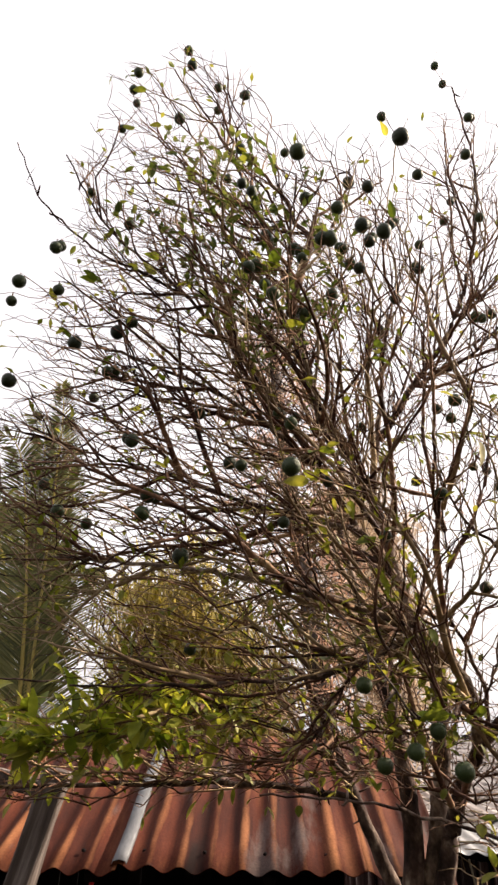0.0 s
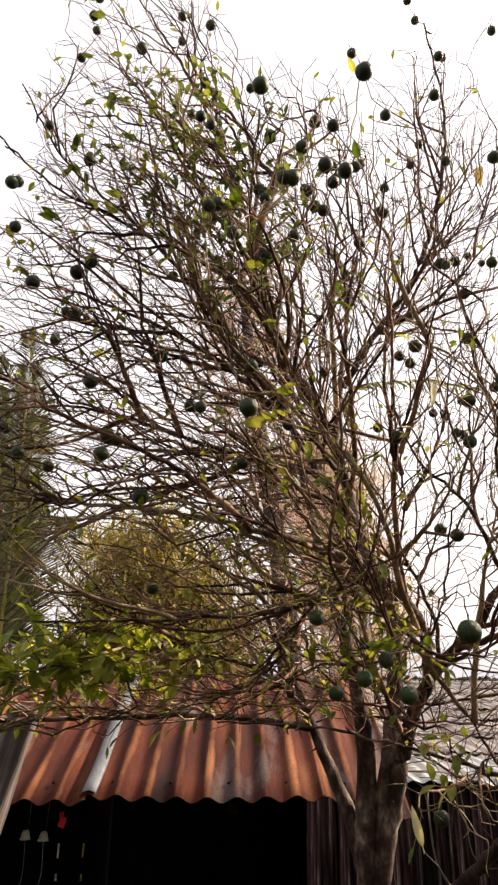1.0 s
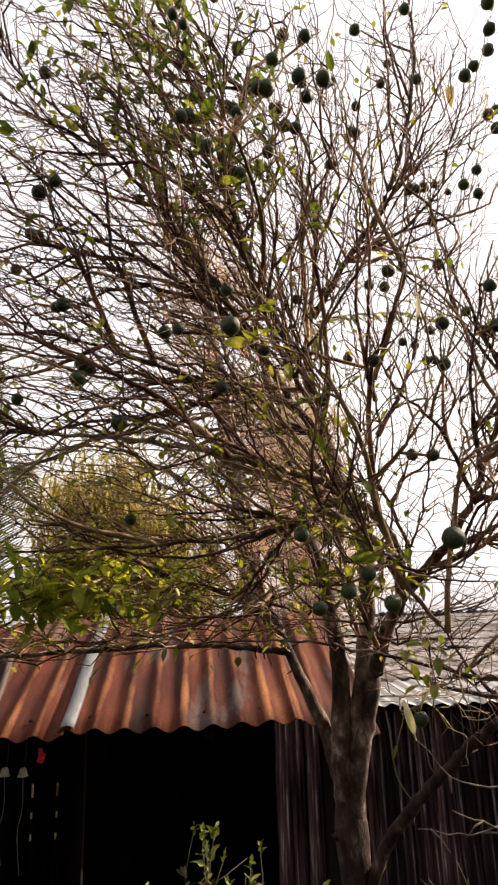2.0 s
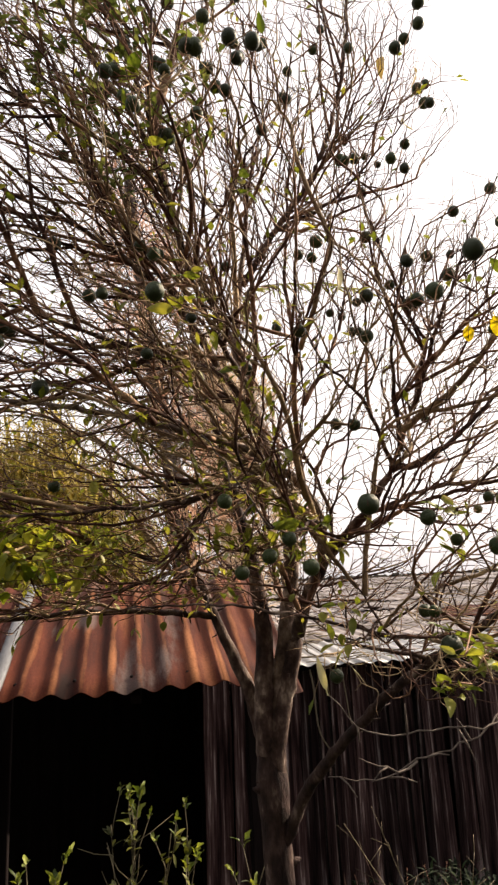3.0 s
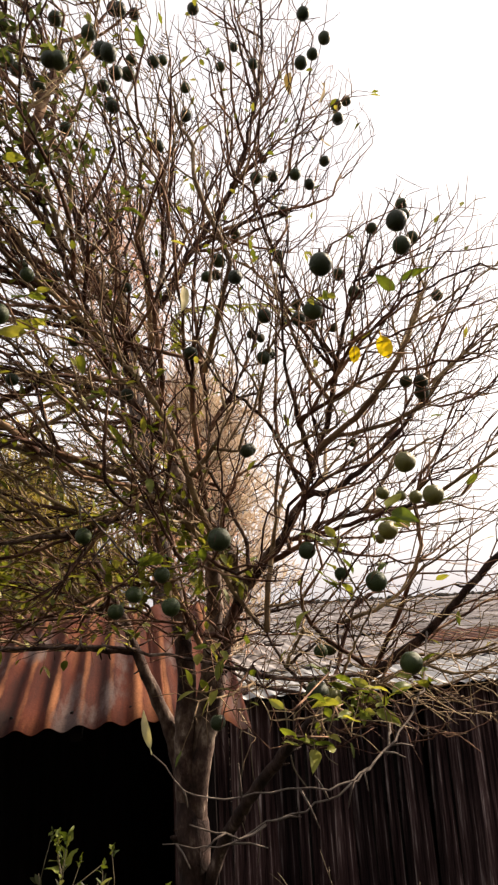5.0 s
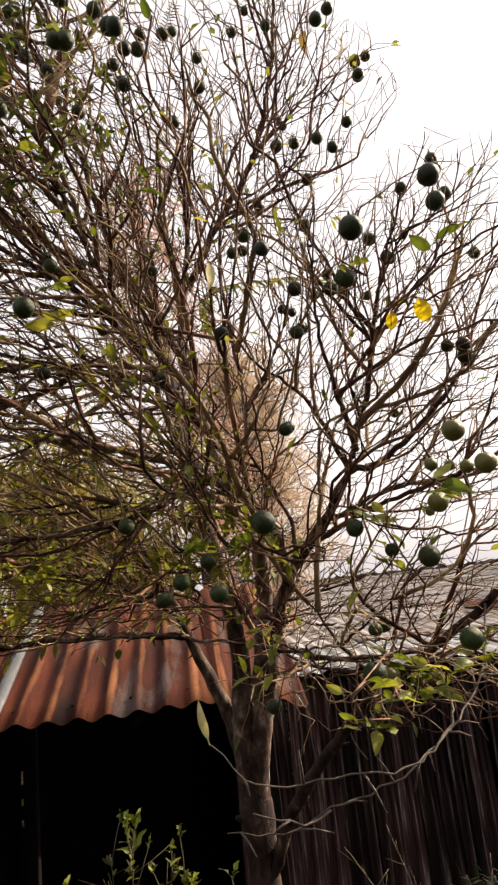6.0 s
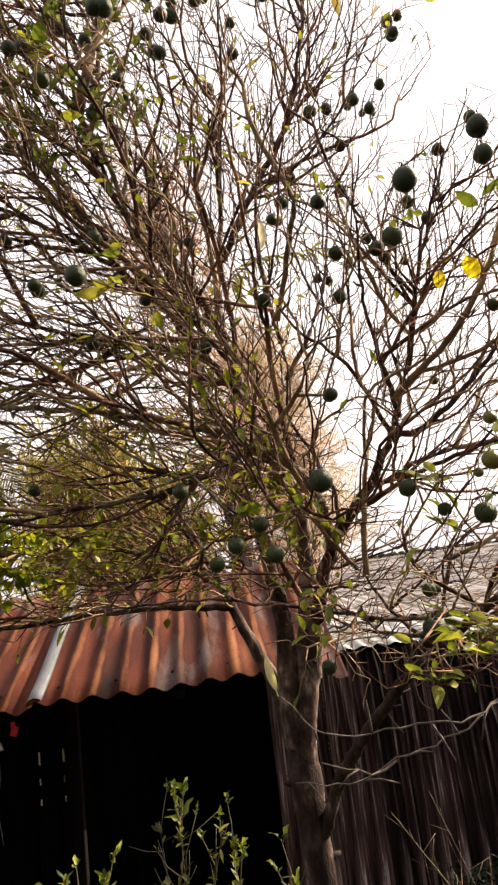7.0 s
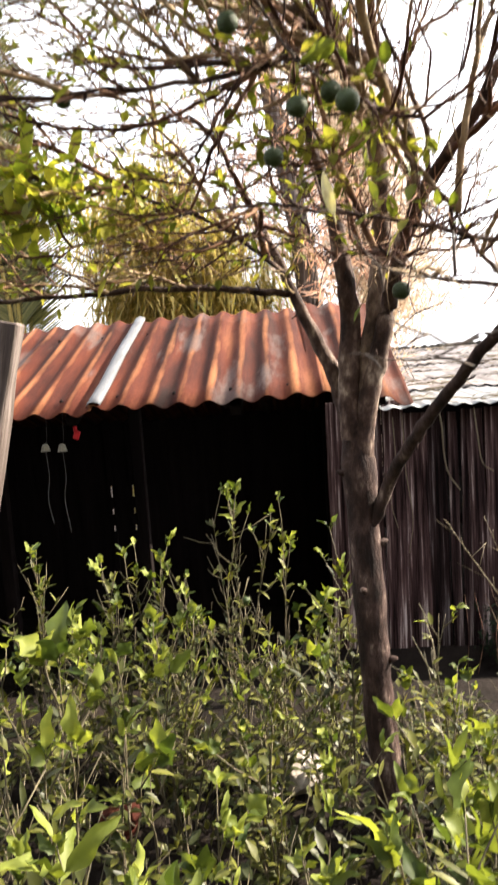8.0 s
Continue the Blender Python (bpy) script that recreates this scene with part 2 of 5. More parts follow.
def thing(name, label, category, place=(0, 0, 0), group="", kind=""):
    ob = new(name)
    ob.location = place
    ob.empty_display_size = 0.1
    return tagged(ob, label, category, group, kind)


def part_mesh(name, me, parent, label="", m=None, kind=""):
    ob = new(name, me)
    ob.parent = parent
    if m is not None:
        ob.matrix_basis = m
    return tagged(ob, label, kind=kind)


def part(name, bm, material, parent, label=""):
    me = bpy.data.meshes.new(name)
    bm.to_mesh(me)
    bm.free()
    me.materials.append(material)
    return part_mesh(name, me, parent, label)


def frame_of(d):
    d = np.asarray(d, float)
    d = d / np.linalg.norm(d) if np.linalg.norm(d) > 1e-9 else np.array((0.0, 0.0, 1.0))
    side = np.cross(d, (0.0, 0.0, 1.0) if abs(d[2]) < 0.9 else (1.0, 0.0, 0.0))
    side /= np.linalg.norm(side)
    return d, side, np.cross(side, d)


def smooth_path(points, step):
    """Points along a curve that runs through the given ones."""
    p = [np.asarray(q, float) for q in points]
    p = [2 * p[0] - p[1]] + p + [2 * p[-1] - p[-2]]
    out = []
    for i in range(1, len(p) - 2):
        n = max(1, int(round(np.linalg.norm(p[i + 1] - p[i]) / step)))
        for k in range(n):
            t = k / n
            out.append(0.5 * (2 * p[i] + (p[i + 1] - p[i - 1]) * t + (2 * p[i - 1] - 5 * p[i] + 4 * p[i + 1] - p[i + 2]) * t * t
                              + (3 * p[i] - p[i - 1] - 3 * p[i + 1] + p[i + 2]) * t ** 3))
    out.append(p[-2])
    return out


class Strands:
    """Collects tubes and blades into one mesh."""

    def __init__(self):
        self.v, self.f = [], []

    def tube(self, points, radii, sides=5, lumps=0.0, rng=None):
        p = np.asarray(points, float)
        n, start = len(p), len(self.v)
        d = np.empty_like(p)
        d[1:-1] = p[2:] - p[:-2]
        d[0], d[-1] = p[1] - p[0], p[-1] - p[-2]
        length = np.linalg.norm(d, axis=1)
        d[length < 1e-9] = (0, 0, 1)
        d /= np.maximum(length, 1e-9)[:, None] + (length < 1e-9)[:, None]
        ref = np.where(np.abs(d[:, 2:3]) < 0.9, (0.0, 0.0, 1.0), (1.0, 0.0, 0.0))
        a = np.cross(d, ref)
        a /= np.linalg.norm(a, axis=1)[:, None]
        c = np.cross(a, d)
        w = 2 * math.pi * np.arange(sides) / sides
        r = np.asarray(radii[:n], float)[:, None] * np.ones((1, sides))
        if lumps:
            r *= 1 + lumps * (np.array([rng.random() for _ in range(n * sides)]).reshape(n, sides) - 0.5)
        ring = p[:, None] + r[..., None] * (a[:, None] * np.cos(w)[None, :, None] + c[:, None] * np.sin(w)[None, :, None])
        self.v.extend(map(tuple, ring.reshape(-1, 3)))
        k = np.arange(sides)
        lo = (start + np.arange(n - 1)[:, None] * sides + k[None]).ravel()
        hi = (start + np.arange(n - 1)[:, None] * sides + ((k + 1) % sides)[None]).ravel()
        self.f.extend(zip(lo.tolist(), hi.tolist(), (hi + sides).tolist(), (lo + sides).tolist()))
        self.f.append(tuple(range(start + (n - 1) * sides, start + n * sides)))
        self.f.append(tuple(range(start + sides - 1, start - 1, -1)))

    def blade(self, base, way, up, length, width, droop=0.2, fold=0.25, segs=3):
        d, s, n = frame_of(way)
        s = np.cross(d, np.asarray(up, float))
        s = s / max(np.linalg.norm(s), 1e-6)
        n = np.cross(s, d)
        start = len(self.v)
        for i in range(segs + 1):
            t = i / segs
            w = width * 0.5 * math.sin(math.pi * min(0.97, t * 0.88 + 0.09)) ** 0.8
            c = np.asarray(base) + d * length * t - n * droop * length * t * t
            self.v += [c - s * w + n * fold * w, c.copy(), c + s * w + n * fold * w]
        for i in range(segs):
            a0 = start + 3 * i
            self.f += [(a0, a0 + 1, a0 + 4, a0 + 3), (a0 + 1, a0 + 2, a0 + 5, a0 + 4)]

    def mesh(self, name, material, smooth=True):
        return mesh_of(name, self.v, self.f, material, smooth)


def box_verts(x0, x1, y0, y1, z0, z1):
    v = [(x, y, z) for z in (z0, z1) for y in (y0, y1) for x in (x0, x1)]
    f = [(0, 2, 3, 1), (4, 5, 7, 6), (0, 1, 5, 4), (2, 6, 7, 3), (0, 4, 6, 2), (1, 3, 7, 5)]
    return v, f


def worn_box(name, x0, x1, y0, y1, z0, z1, material, rng, wear=0.006, cuts=3, bevel=0.006):
    """A sawn timber with softened edges and a slightly uneven run."""
    bm = bmesh.new()
    v, f = box_verts(x0, x1, y0, y1, z0, z1)
    vs = [bm.verts.new(p) for p in v]
    for q in f:
        bm.faces.new([vs[i] for i in q])
    long_axis = max(range(3), key=lambda i: (x1 - x0, y1 - y0, z1 - z0)[i])
    edges = [e for e in bm.edges if abs((e.verts[0].co - e.verts[1].co)[long_axis]) > 1e-4]
    bmesh.ops.subdivide_edges(bm, edges=edges, cuts=cuts, use_grid_fill=True)
    for w in bm.verts:
        w.co += Vector([wear * (rng.random() - 0.5) * (0.3 if i == long_axis else 1) for i in range(3)])
    bmesh.ops.bevel(bm, geom=[e for e in bm.edges if e.calc_face_angle(0) > 0.8], offset=bevel, segments=1, affect="EDGES")
    me = bpy.data.meshes.new(name)
    bm.to_mesh(me)
    bm.free()
    me.materials.append(material)
    return me


# ---- ground ----
def ground_z(y):
    """The yard is level up to the open shed and falls away behind it."""
    t = min(max((y - 3.1) / 2.4, 0.0), 1.0)
    return -0.80 * t * t * (3 - 2 * t)


def build_ground():
    rng = random.Random(3)
    rings = [0, 0.5, 1, 1.5, 2, 2.5, 3, 3.5, 4, 4.5, 5, 6, 8, 10, 14, 20, 35, 70, 200, 800, 3000]
    n = 40
    v, f = [(0.3, 2.0, 0.0)], []
    for r in rings[1:]:
        for k in range(n):
            a = 2 * math.pi * k / n
            x, y = 0.3 + r * math.cos(a), 2.0 + r * math.sin(a)
            v.append((x, y, ground_z(y) + (0.035 * noise.noise((x * 1.3, y * 1.3, 0)) if r < 30 else 0.0)))
    for k in range(n):
        f.append((0, 1 + k, 1 + (k + 1) % n))
    for i in range(len(rings) - 2):
        for k in range(n):
            a, b = 1 + i * n + k, 1 + i * n + (k + 1) % n
            f.append((a, a + n, b + n, b))
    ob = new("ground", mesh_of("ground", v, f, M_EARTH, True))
    tagged(ob, "bare earth under the shrubs and shed, coloured near-black", "ground", kind="structure")


build_ground()


def build_wall_behind():
    # never in view: added to cut the sky light on surfaces facing it
    rng = random.Random(2)
    me = worn_box("unseen_wall", -9, 9, -3.4, -3.2, -0.05, 5.2, M_UNSEEN_WALL, rng, 0.01, 6, 0.02)
    tagged(new("unseen_wall", me), "plain dark unseen wall, added to hold back sky light from the tree", "wall", kind="structure")


build_wall_behind()


# ---- the open shed with the rusty roof ----
def corrugated(name, x0, x1, y0, z0, y1, z1, material, amp=0.0135, droop=0.0, ragged=0.0, seed=1, thick=0.0018, phase=0.9):
    """One sheet of corrugated iron from its eave (y0, z0) up to (y1, z1)."""
    rng = random.Random(seed)
    nx, ny = max(8, int((x1 - x0) / PITCH * 10)), 7
    v, f = [], []
    for side in (1, -1):
        for j in range(ny + 1):
            t = j / ny
            for i in range(nx + 1):
                s = i / nx
                x = x0 + (x1 - x0) * s
                z = z0 + (z1 - z0) * t + amp * math.cos(2 * math.pi * x / PITCH + phase) - droop * s * s * (1 - t)
                z += 0.006 * math.sin(5 * x + 3 * t + seed) + side * thick
                y = y0 + (y1 - y0) * t + (ragged * (noise.noise((x * 9, seed, 0))) if j == 0 else 0)
                v.append((x, y, z))
    row, lay = nx + 1, (nx + 1) * (ny + 1)
    for j in range(ny):
        for i in range(nx):
            a = j * row + i
            f.append((a, a + 1, a + row + 1, a + row))
            f.append((lay + a, lay + a + row, lay + a + row + 1, lay + a + 1))
    for i in range(nx):
        f.append((i, lay + i, lay + i + 1, i + 1))
        a = ny * row + i
        f.append((a, a + 1, lay + a + 1, lay + a))
    for j in range(ny):
        a = j * row
        f.append((a, a + row, lay + a + row, lay + a))
        a = j * row + nx
        f.append((a, lay + a, lay + a + row, a + row))
    return mesh_of(name, v, f, material, True)


EAVE_Y, EAVE_Z, RIDGE_Y, RIDGE_Z = 3.33, 1.49, 4.55, 2.0


def build_shed():
    rng = random.Random(11)
    shed = thing("open_shed", "low open-fronted shed with a rusty corrugated iron roof", "shed", (0, 0, 0))
    slope = (RIDGE_Z - EAVE_Z) / (RIDGE_Y - EAVE_Y)
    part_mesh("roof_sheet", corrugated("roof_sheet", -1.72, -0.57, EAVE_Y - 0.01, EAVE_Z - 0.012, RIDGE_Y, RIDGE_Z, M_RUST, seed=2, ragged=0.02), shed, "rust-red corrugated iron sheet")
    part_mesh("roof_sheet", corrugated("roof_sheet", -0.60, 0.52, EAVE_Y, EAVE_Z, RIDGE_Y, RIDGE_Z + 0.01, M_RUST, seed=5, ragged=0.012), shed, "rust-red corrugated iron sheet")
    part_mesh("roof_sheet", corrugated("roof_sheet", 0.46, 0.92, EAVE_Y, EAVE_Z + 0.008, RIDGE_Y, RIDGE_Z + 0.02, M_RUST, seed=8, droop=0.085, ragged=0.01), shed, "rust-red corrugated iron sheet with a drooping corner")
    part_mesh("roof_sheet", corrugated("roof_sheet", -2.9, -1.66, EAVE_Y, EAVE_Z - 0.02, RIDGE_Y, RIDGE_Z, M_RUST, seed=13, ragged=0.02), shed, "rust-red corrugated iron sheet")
    # back slope and the bright lap strip
    part_mesh("back_roof_sheet", corrugated("back_roof_sheet", -2.9, 0.92, 7.05, 1.2, RIDGE_Y + 0.02, RIDGE_Z - 0.02, M_RUST, seed=21), shed)
    st = Strands()
    n = 12
    for i in range(n + 1):
        t = i / n
        y, z = EAVE_Y - 0.012 + (RIDGE_Y - EAVE_Y) * t, EAVE_Z + 0.024 + (RIDGE_Z - EAVE_Z) * t
        for x, h in ((-0.592, -0.008), (-0.586, 0.004), (-0.558, 0.011), (-0.530, 0.004), (-0.524, -0.008)):
            st.v.append(np.array((x + 0.003 * math.sin(9 * t), y, z + h)))
    for i in range(n):
        for k in range(4):
            a = i * 5 + k
            st.f.append((a, a + 1, a + 6, a + 5))
    strip = part_mesh("lap_strip", st.mesh("lap_strip", M_STRIP), shed, "narrow pale galvanised strip over the sheet joint")
    sol = strip.modifiers.new("thickness", "SOLIDIFY")
    sol.thickness = 0.003
    # roof nails with washers
    bm = bmesh.new()
    bmesh.ops.create_cone(bm, cap_ends=True, segments=8, radius1=0.011, radius2=0.006, depth=0.009)
    nail = bpy.data.meshes.new("nail")
    bm.to_mesh(nail)
    bm.free()
    nail.materials.append(M_NEAR_BLACK)
    for x in (-0.47, -0.195, 0.08, 0.355, 0.63, -0.75, -1.02):
        for y in (3.45, 4.3):
            z = EAVE_Z + slope * (y - EAVE_Y) + 0.0135 * math.cos(2 * math.pi * x / PITCH + 0.9) + 0.004
            part_mesh("nail", nail, shed, "", pose(x, y, z, math.degrees(math.atan(slope))))
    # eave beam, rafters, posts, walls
    part_mesh("eave_beam", worn_box("eave_beam", -2.85, 0.80, 3.72, 3.78, 1.52, 1.60, M_NEAR_BLACK, rng), shed, "near-black eave beam, shade put into its colour")
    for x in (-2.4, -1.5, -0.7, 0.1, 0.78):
        r = worn_box("rafter", -0.03, 0.03, 0, 1.25, -0.05, 0.0, M_NEAR_BLACK, rng)
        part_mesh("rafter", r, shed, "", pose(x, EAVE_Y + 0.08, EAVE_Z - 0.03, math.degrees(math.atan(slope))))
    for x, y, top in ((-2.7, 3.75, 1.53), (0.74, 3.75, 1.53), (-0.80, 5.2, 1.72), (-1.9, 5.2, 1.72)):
        part_mesh("post", worn_box("post", x - 0.045, x + 0.045, y - 0.04, y + 0.04, ground_z(y) - 0.05, top, M_NEAR_BLACK, rng), shed, "dark wooden post")
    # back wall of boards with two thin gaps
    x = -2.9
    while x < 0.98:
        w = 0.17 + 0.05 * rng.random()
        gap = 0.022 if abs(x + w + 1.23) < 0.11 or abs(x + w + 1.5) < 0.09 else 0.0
        part_mesh("back_board", worn_box("back_board", x, x + w, 6.9, 6.93, -0.84, 1.32, M_NEAR_BLACK, rng, 0.002, 2, 0.003), shed)
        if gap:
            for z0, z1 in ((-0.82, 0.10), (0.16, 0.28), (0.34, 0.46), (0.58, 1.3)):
                part_mesh("batten", worn_box("batten", x + w - 0.02, x + w + gap + 0.02, 6.87, 6.90, z0, z1, M_NEAR_BLACK, rng, 0.004, 2, 0.003), shed)
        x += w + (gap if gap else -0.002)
    part_mesh("side_wall", worn_box("side_wall", -2.93, -2.89, 3.4, 6.95, -0.84, 1.6, M_NEAR_BLACK, rng), shed, "near-black board wall, shade put into its colour")
    part_mesh("side_wall", worn_box("side_wall", 0.90, 0.94, 5.80, 6.95, -0.84, 1.5, M_NEAR_BLACK, rng), shed, "near-black board wall, shade put into its colour")


build_shed()


# ---- the leaning post before the shed ----
def build_post():
    rng = random.Random(4)
    post = thing("fence_post", "leaning weathered grey wooden post before the shed", "post", (-1.21, 3.0, 0.0))
    m = pose(0, 0, 0, 0, 13.5, 0)
    part_mesh("shaft", worn_box("shaft", -0.075, 0.03, -0.05, 0.05, -0.06, 1.93, M_POST, rng, 0.012, 9, 0.008), post, "", m)
    part_mesh("rail", worn_box("rail", -1.6, -0.02, 0.052, 0.10, 1.80, 1.86, M_POST, rng, 0.01, 7), post, "grey wooden rail", m)


build_post()


# ---- small things hung under the eave ----
def hung_cap(x, y, z, material, name, label, cord):
    t = thing(name, label, "hanging cup", (x, y, z))
    bm = bmesh.new()
    prof = [(0.004, 0.03), (0.012, 0.028), (0.018, 0.016), (0.021, 0.0), (0.026, -0.008), (0.022, -0.008), (0.016, 0.012)]
    rings = []
    for r, h in prof:
        rings.append([bm.verts.new((r * math.cos(2 * math.pi * k / 12), r * math.sin(2 * math.pi * k / 12), h)) for k in range(12)])
    for a, b in zip(rings, rings[1:]):
        for k in range(12):
            bm.faces.new((a[k], a[(k + 1) % 12], b[(k + 1) % 12], b[k]))
    bm.faces.new(rings[0])
    part("cup", bm, material, t)
    s = Strands()
    s.tube(smooth_path([(0, 0, 0.026), (0.004, 0.02, 0.05), (0, 0.05, 1.515 - z)], 0.02), [0.0018] * 60, 4)
    s2 = smooth_path([(0, 0, 0.0), (0.006, 0, -0.14), (-0.012, 0.004, -0.25), (0.008, 0, -cord)], 0.03)
    s.tube(s2, [0.0016] * len(s2), 4)
    part_mesh("cord", s.mesh("cord", M_CORD), t, "thin grey cord")


hung_cap(-0.87, 3.50, 1.30, M_PALE, "hanging_cup", "small pale cup hung on a cord under the eave", 0.38)
hung_cap(-0.785, 3.50, 1.295, M_PALE, "hanging_cup", "small pale cup hung under the dark eave", 0.42)


def build_clip():
    t = thing("hanging_peg", "bright red plastic peg hung under the dark eave", "peg", (-0.70, 3.485, 1.365))
    rng = random.Random(5)
    part_mesh("jaw", worn_box("jaw", -0.016, 0.014, -0.006, 0.006, -0.022, 0.022, M_RED, rng, 0.003, 2, 0.003), t, "", pose(0, 0, 0, 0, 18))
    part_mesh("jaw", worn_box("jaw", -0.010, 0.010, -0.006, 0.006, 0.010, 0.045, M_RED, rng, 0.003, 2, 0.003), t, "", pose(0, 0.004, 0, 0, -12))


build_clip()


# ---- the low shed beside it: plank wall and grey roof ----
def build_barn():
    rng = random.Random(23)
    barn = thing("plank_shed", "long low shed of dark weathered planks with a grey iron roof", "shed")
    x = 0.66
    while x < 7.6:
        w = 0.07 + 0.18 * rng.random() ** 1.2
        y = 5.72 + 0.04 * rng.random()
        top = 2.03 + 0.04 * rng.random() if x > 1.15 else 2.11 + 0.08 * rng.random()
        me = worn_box("plank", -w / 2, w / 2, -0.014, 0.014, 0, top, M_PLANK, rng, 0.012, 5, 0.004)
        part_mesh("plank", me, barn, "", pose(x + w / 2, y, -0.84, 0, rng.gauss(0, 0.6), rng.gauss(0, 1.6)))
        x += w + (0.004 + 0.022 * rng.random() if rng.random() < 0.75 else 0.002)
    for z in (-0.45, 0.25, 1.05):
        part_mesh("wall_rail", worn_box("wall_rail", 0.68, 8.9, 5.79, 5.85, z, z + 0.08, M_NEAR_BLACK, rng), barn)
    for x, y in ((0.7, 5.86), (2.9, 5.86), (5.6, 5.86), (8.9, 5.86), (8.9, 15.7), (1.2, 15.7)):
        part_mesh("corner_post", worn_box("corner_post", x - 0.04, x + 0.04, y - 0.0, y + 0.08, -0.85, 1.24, M_NEAR_BLACK, rng), barn)
    part_mesh("back_wall", worn_box("back_wall", 1.15, 9.0, 15.85, 15.89, -0.85, 1.98, M_NEAR_BLACK, rng), barn)
    part_mesh("side_wall", worn_box("side_wall", 9.0, 9.04, 5.75, 15.89, -0.85, 1.2, M_PLANK, rng), barn)
    # courses of old sheets up the long slope, each lapped over the one below
    y0, z0, y1, z1 = 5.52, 1.265, 16.0, 2.06
    courses = 9
    for j in range(courses):
        t0, t1 = j / courses, (j + 1.08) / courses
        xa = 1.08 + 0.05 * rng.random()
        while xa < 9.2:
            xb = xa + 0.95 + 0.2 * rng.random()
            ya, yb = y0 + (y1 - y0) * t0, y0 + (y1 - y0) * min(t1, 1.0)
            za, zb = z0 + (z1 - z0) * t0 + 0.012 * (j > 0), z0 + (z1 - z0) * min(t1, 1.0)
            mat = M_ZINC if (j == 0 and rng.random() < 0.8) else M_OLDROOF
            if j == 2 and xa > 3.0:
                mat = M_RUST
            part_mesh("roof_sheet", corrugated("roof_sheet", xa, xb, ya, za + 0.02 * rng.random(), yb, zb + 0.006, mat, seed=rng.randrange(99), ragged=0.05, amp=0.010), barn)
            xa = xb - 0.05
    # ridge cap, overgrown and uneven
    s = Strands()
    pts, rad = [], []
    for k in range(220):
        x = 1.0 + 10.0 * k / 219
        pts.append((x, 16.0, z1 - 0.02 + 0.03 * noise.noise((x * 3.1, 0, 4))))
        rad.append(0.085 + 0.05 * noise.noise((x * 9, 3, 0)) + 0.03 * rng.random())
    s.tube(pts, rad, 8, 0.3, rng)
    part_mesh("ridge_cap", s.mesh("ridge_cap", M_RIDGE), barn, "dark overgrown ridge cap")
    # straw and twigs blown over the roof
    s = Strands()
    for _ in range(600):
        t = rng.random() ** 1.2
        x, y = 1.15 + 7.0 * rng.random(), y0 + (y1 - y0) * t
        z = z0 + (z1 - z0) * t + 0.032
        a = rng.gauss(0.1, 0.5)
        L = 0.12 + 0.35 * rng.random()
        d = np.array((math.cos(a), math.sin(a), 0.13 * math.sin(a)))
        p = np.array((x, y, z))
        s.tube([p, p + d * L * 0.5 + (0, 0, 0.012), p + d * L], [0.004, 0.005, 0.003], 3)
    lit = thing("roof_litter", "dry straw and fallen twigs over the grey roof", "straw", kind="stuff")
    part_mesh("straw", s.mesh("straw", M_STRAW), lit, kind="stuff")


build_barn()


# ---- dry vine stems hanging over the planks ----
def build_vine(way, radius):
    t = thing("dry_vine", "thin dry vine stem hanging down the plank wall", "vine", way[0], "vines on the plank wall")
    s = Strands()
    path = smooth_path([np.subtract(p, way[0]) for p in way], 0.04)
    s.tube(path, [radius * (1 - 0.4 * i / len(path)) for i in range(len(path))], 5)
    part_mesh("stem", s.mesh("stem", M_STRAW), t)


for way, radius in (([(1.58, 5.60, 1.24), (1.59, 5.55, 1.10), (1.60, 5.55, 0.88), (1.63, 5.55, 0.72), (1.72, 5.55, 0.58)], 0.009),
                    ([(1.28, 5.60, 1.24), (1.28, 5.55, 1.10), (1.29, 5.55, 0.76), (1.33, 5.55, 0.37), (1.29, 5.55, 0.08)], 0.005),
                    ([(1.21, 5.60, 1.20), (1.21, 5.55, 0.80), (1.16, 5.55, 0.53), (1.21, 5.55, 0.29)], 0.005),
                    ([(1.86, 5.60, 1.24), (1.87, 5.55, 1.02), (1.90, 5.55, 0.80), (1.99, 5.55, 0.72)], 0.007)):
    build_vine(way, radius)


# ---- the citrus tree ----
def leaf_mesh(name, material, length=0.055, width=0.026, curl=0.25, seed=0, worn=0.0):
    """An oval pointed leaf with a folded midrib and a short stalk, lying along +y; worn ones are wavy, twisted and uneven."""
    rng = random.Random(seed)
    v, f = [], []
    n = 7
    for i in range(n + 1):
        t = i / n
        w = width * 0.5 * (math.sin(math.pi * t ** 0.82) ** 0.75 if 0 < t < 1 else 0.02)
        y = 0.008 + length * t
        z = -curl * length * t * t + 0.002 * math.sin(7 * t + seed)
        for s in (-1, -0.5, 0, 0.5, 1):
            edge = 1 + worn * rng.uniform(-0.5, 0.3) * abs(s)
            wave = worn * w * (0.9 * s * math.sin(2.2 * t + seed) + 0.5 * abs(s) * math.sin(9 * t + 2 * seed + s))
            v.append((s * w * edge + worn * 0.12 * length * t * t * math.sin(seed), y, z + 0.35 * w * abs(s) + wave + 0.0012 * rng.random()))
    for i in range(n):
        for k in range(4):
            a = i * 5 + k
            f.append((a, a + 1, a + 6, a + 5))
    b = len(v)
    for y, r in ((0, 0.0011), (0.012, 0.0008)):
        v += [(r, y, 0), (0, y, r), (-r, y, 0), (0, y, -r)]
    f += [(b + k, b + (k + 1) % 4, b + 4 + (k + 1) % 4, b + 4 + k) for k in range(4)]
    return mesh_of(name, v, f, material, True)


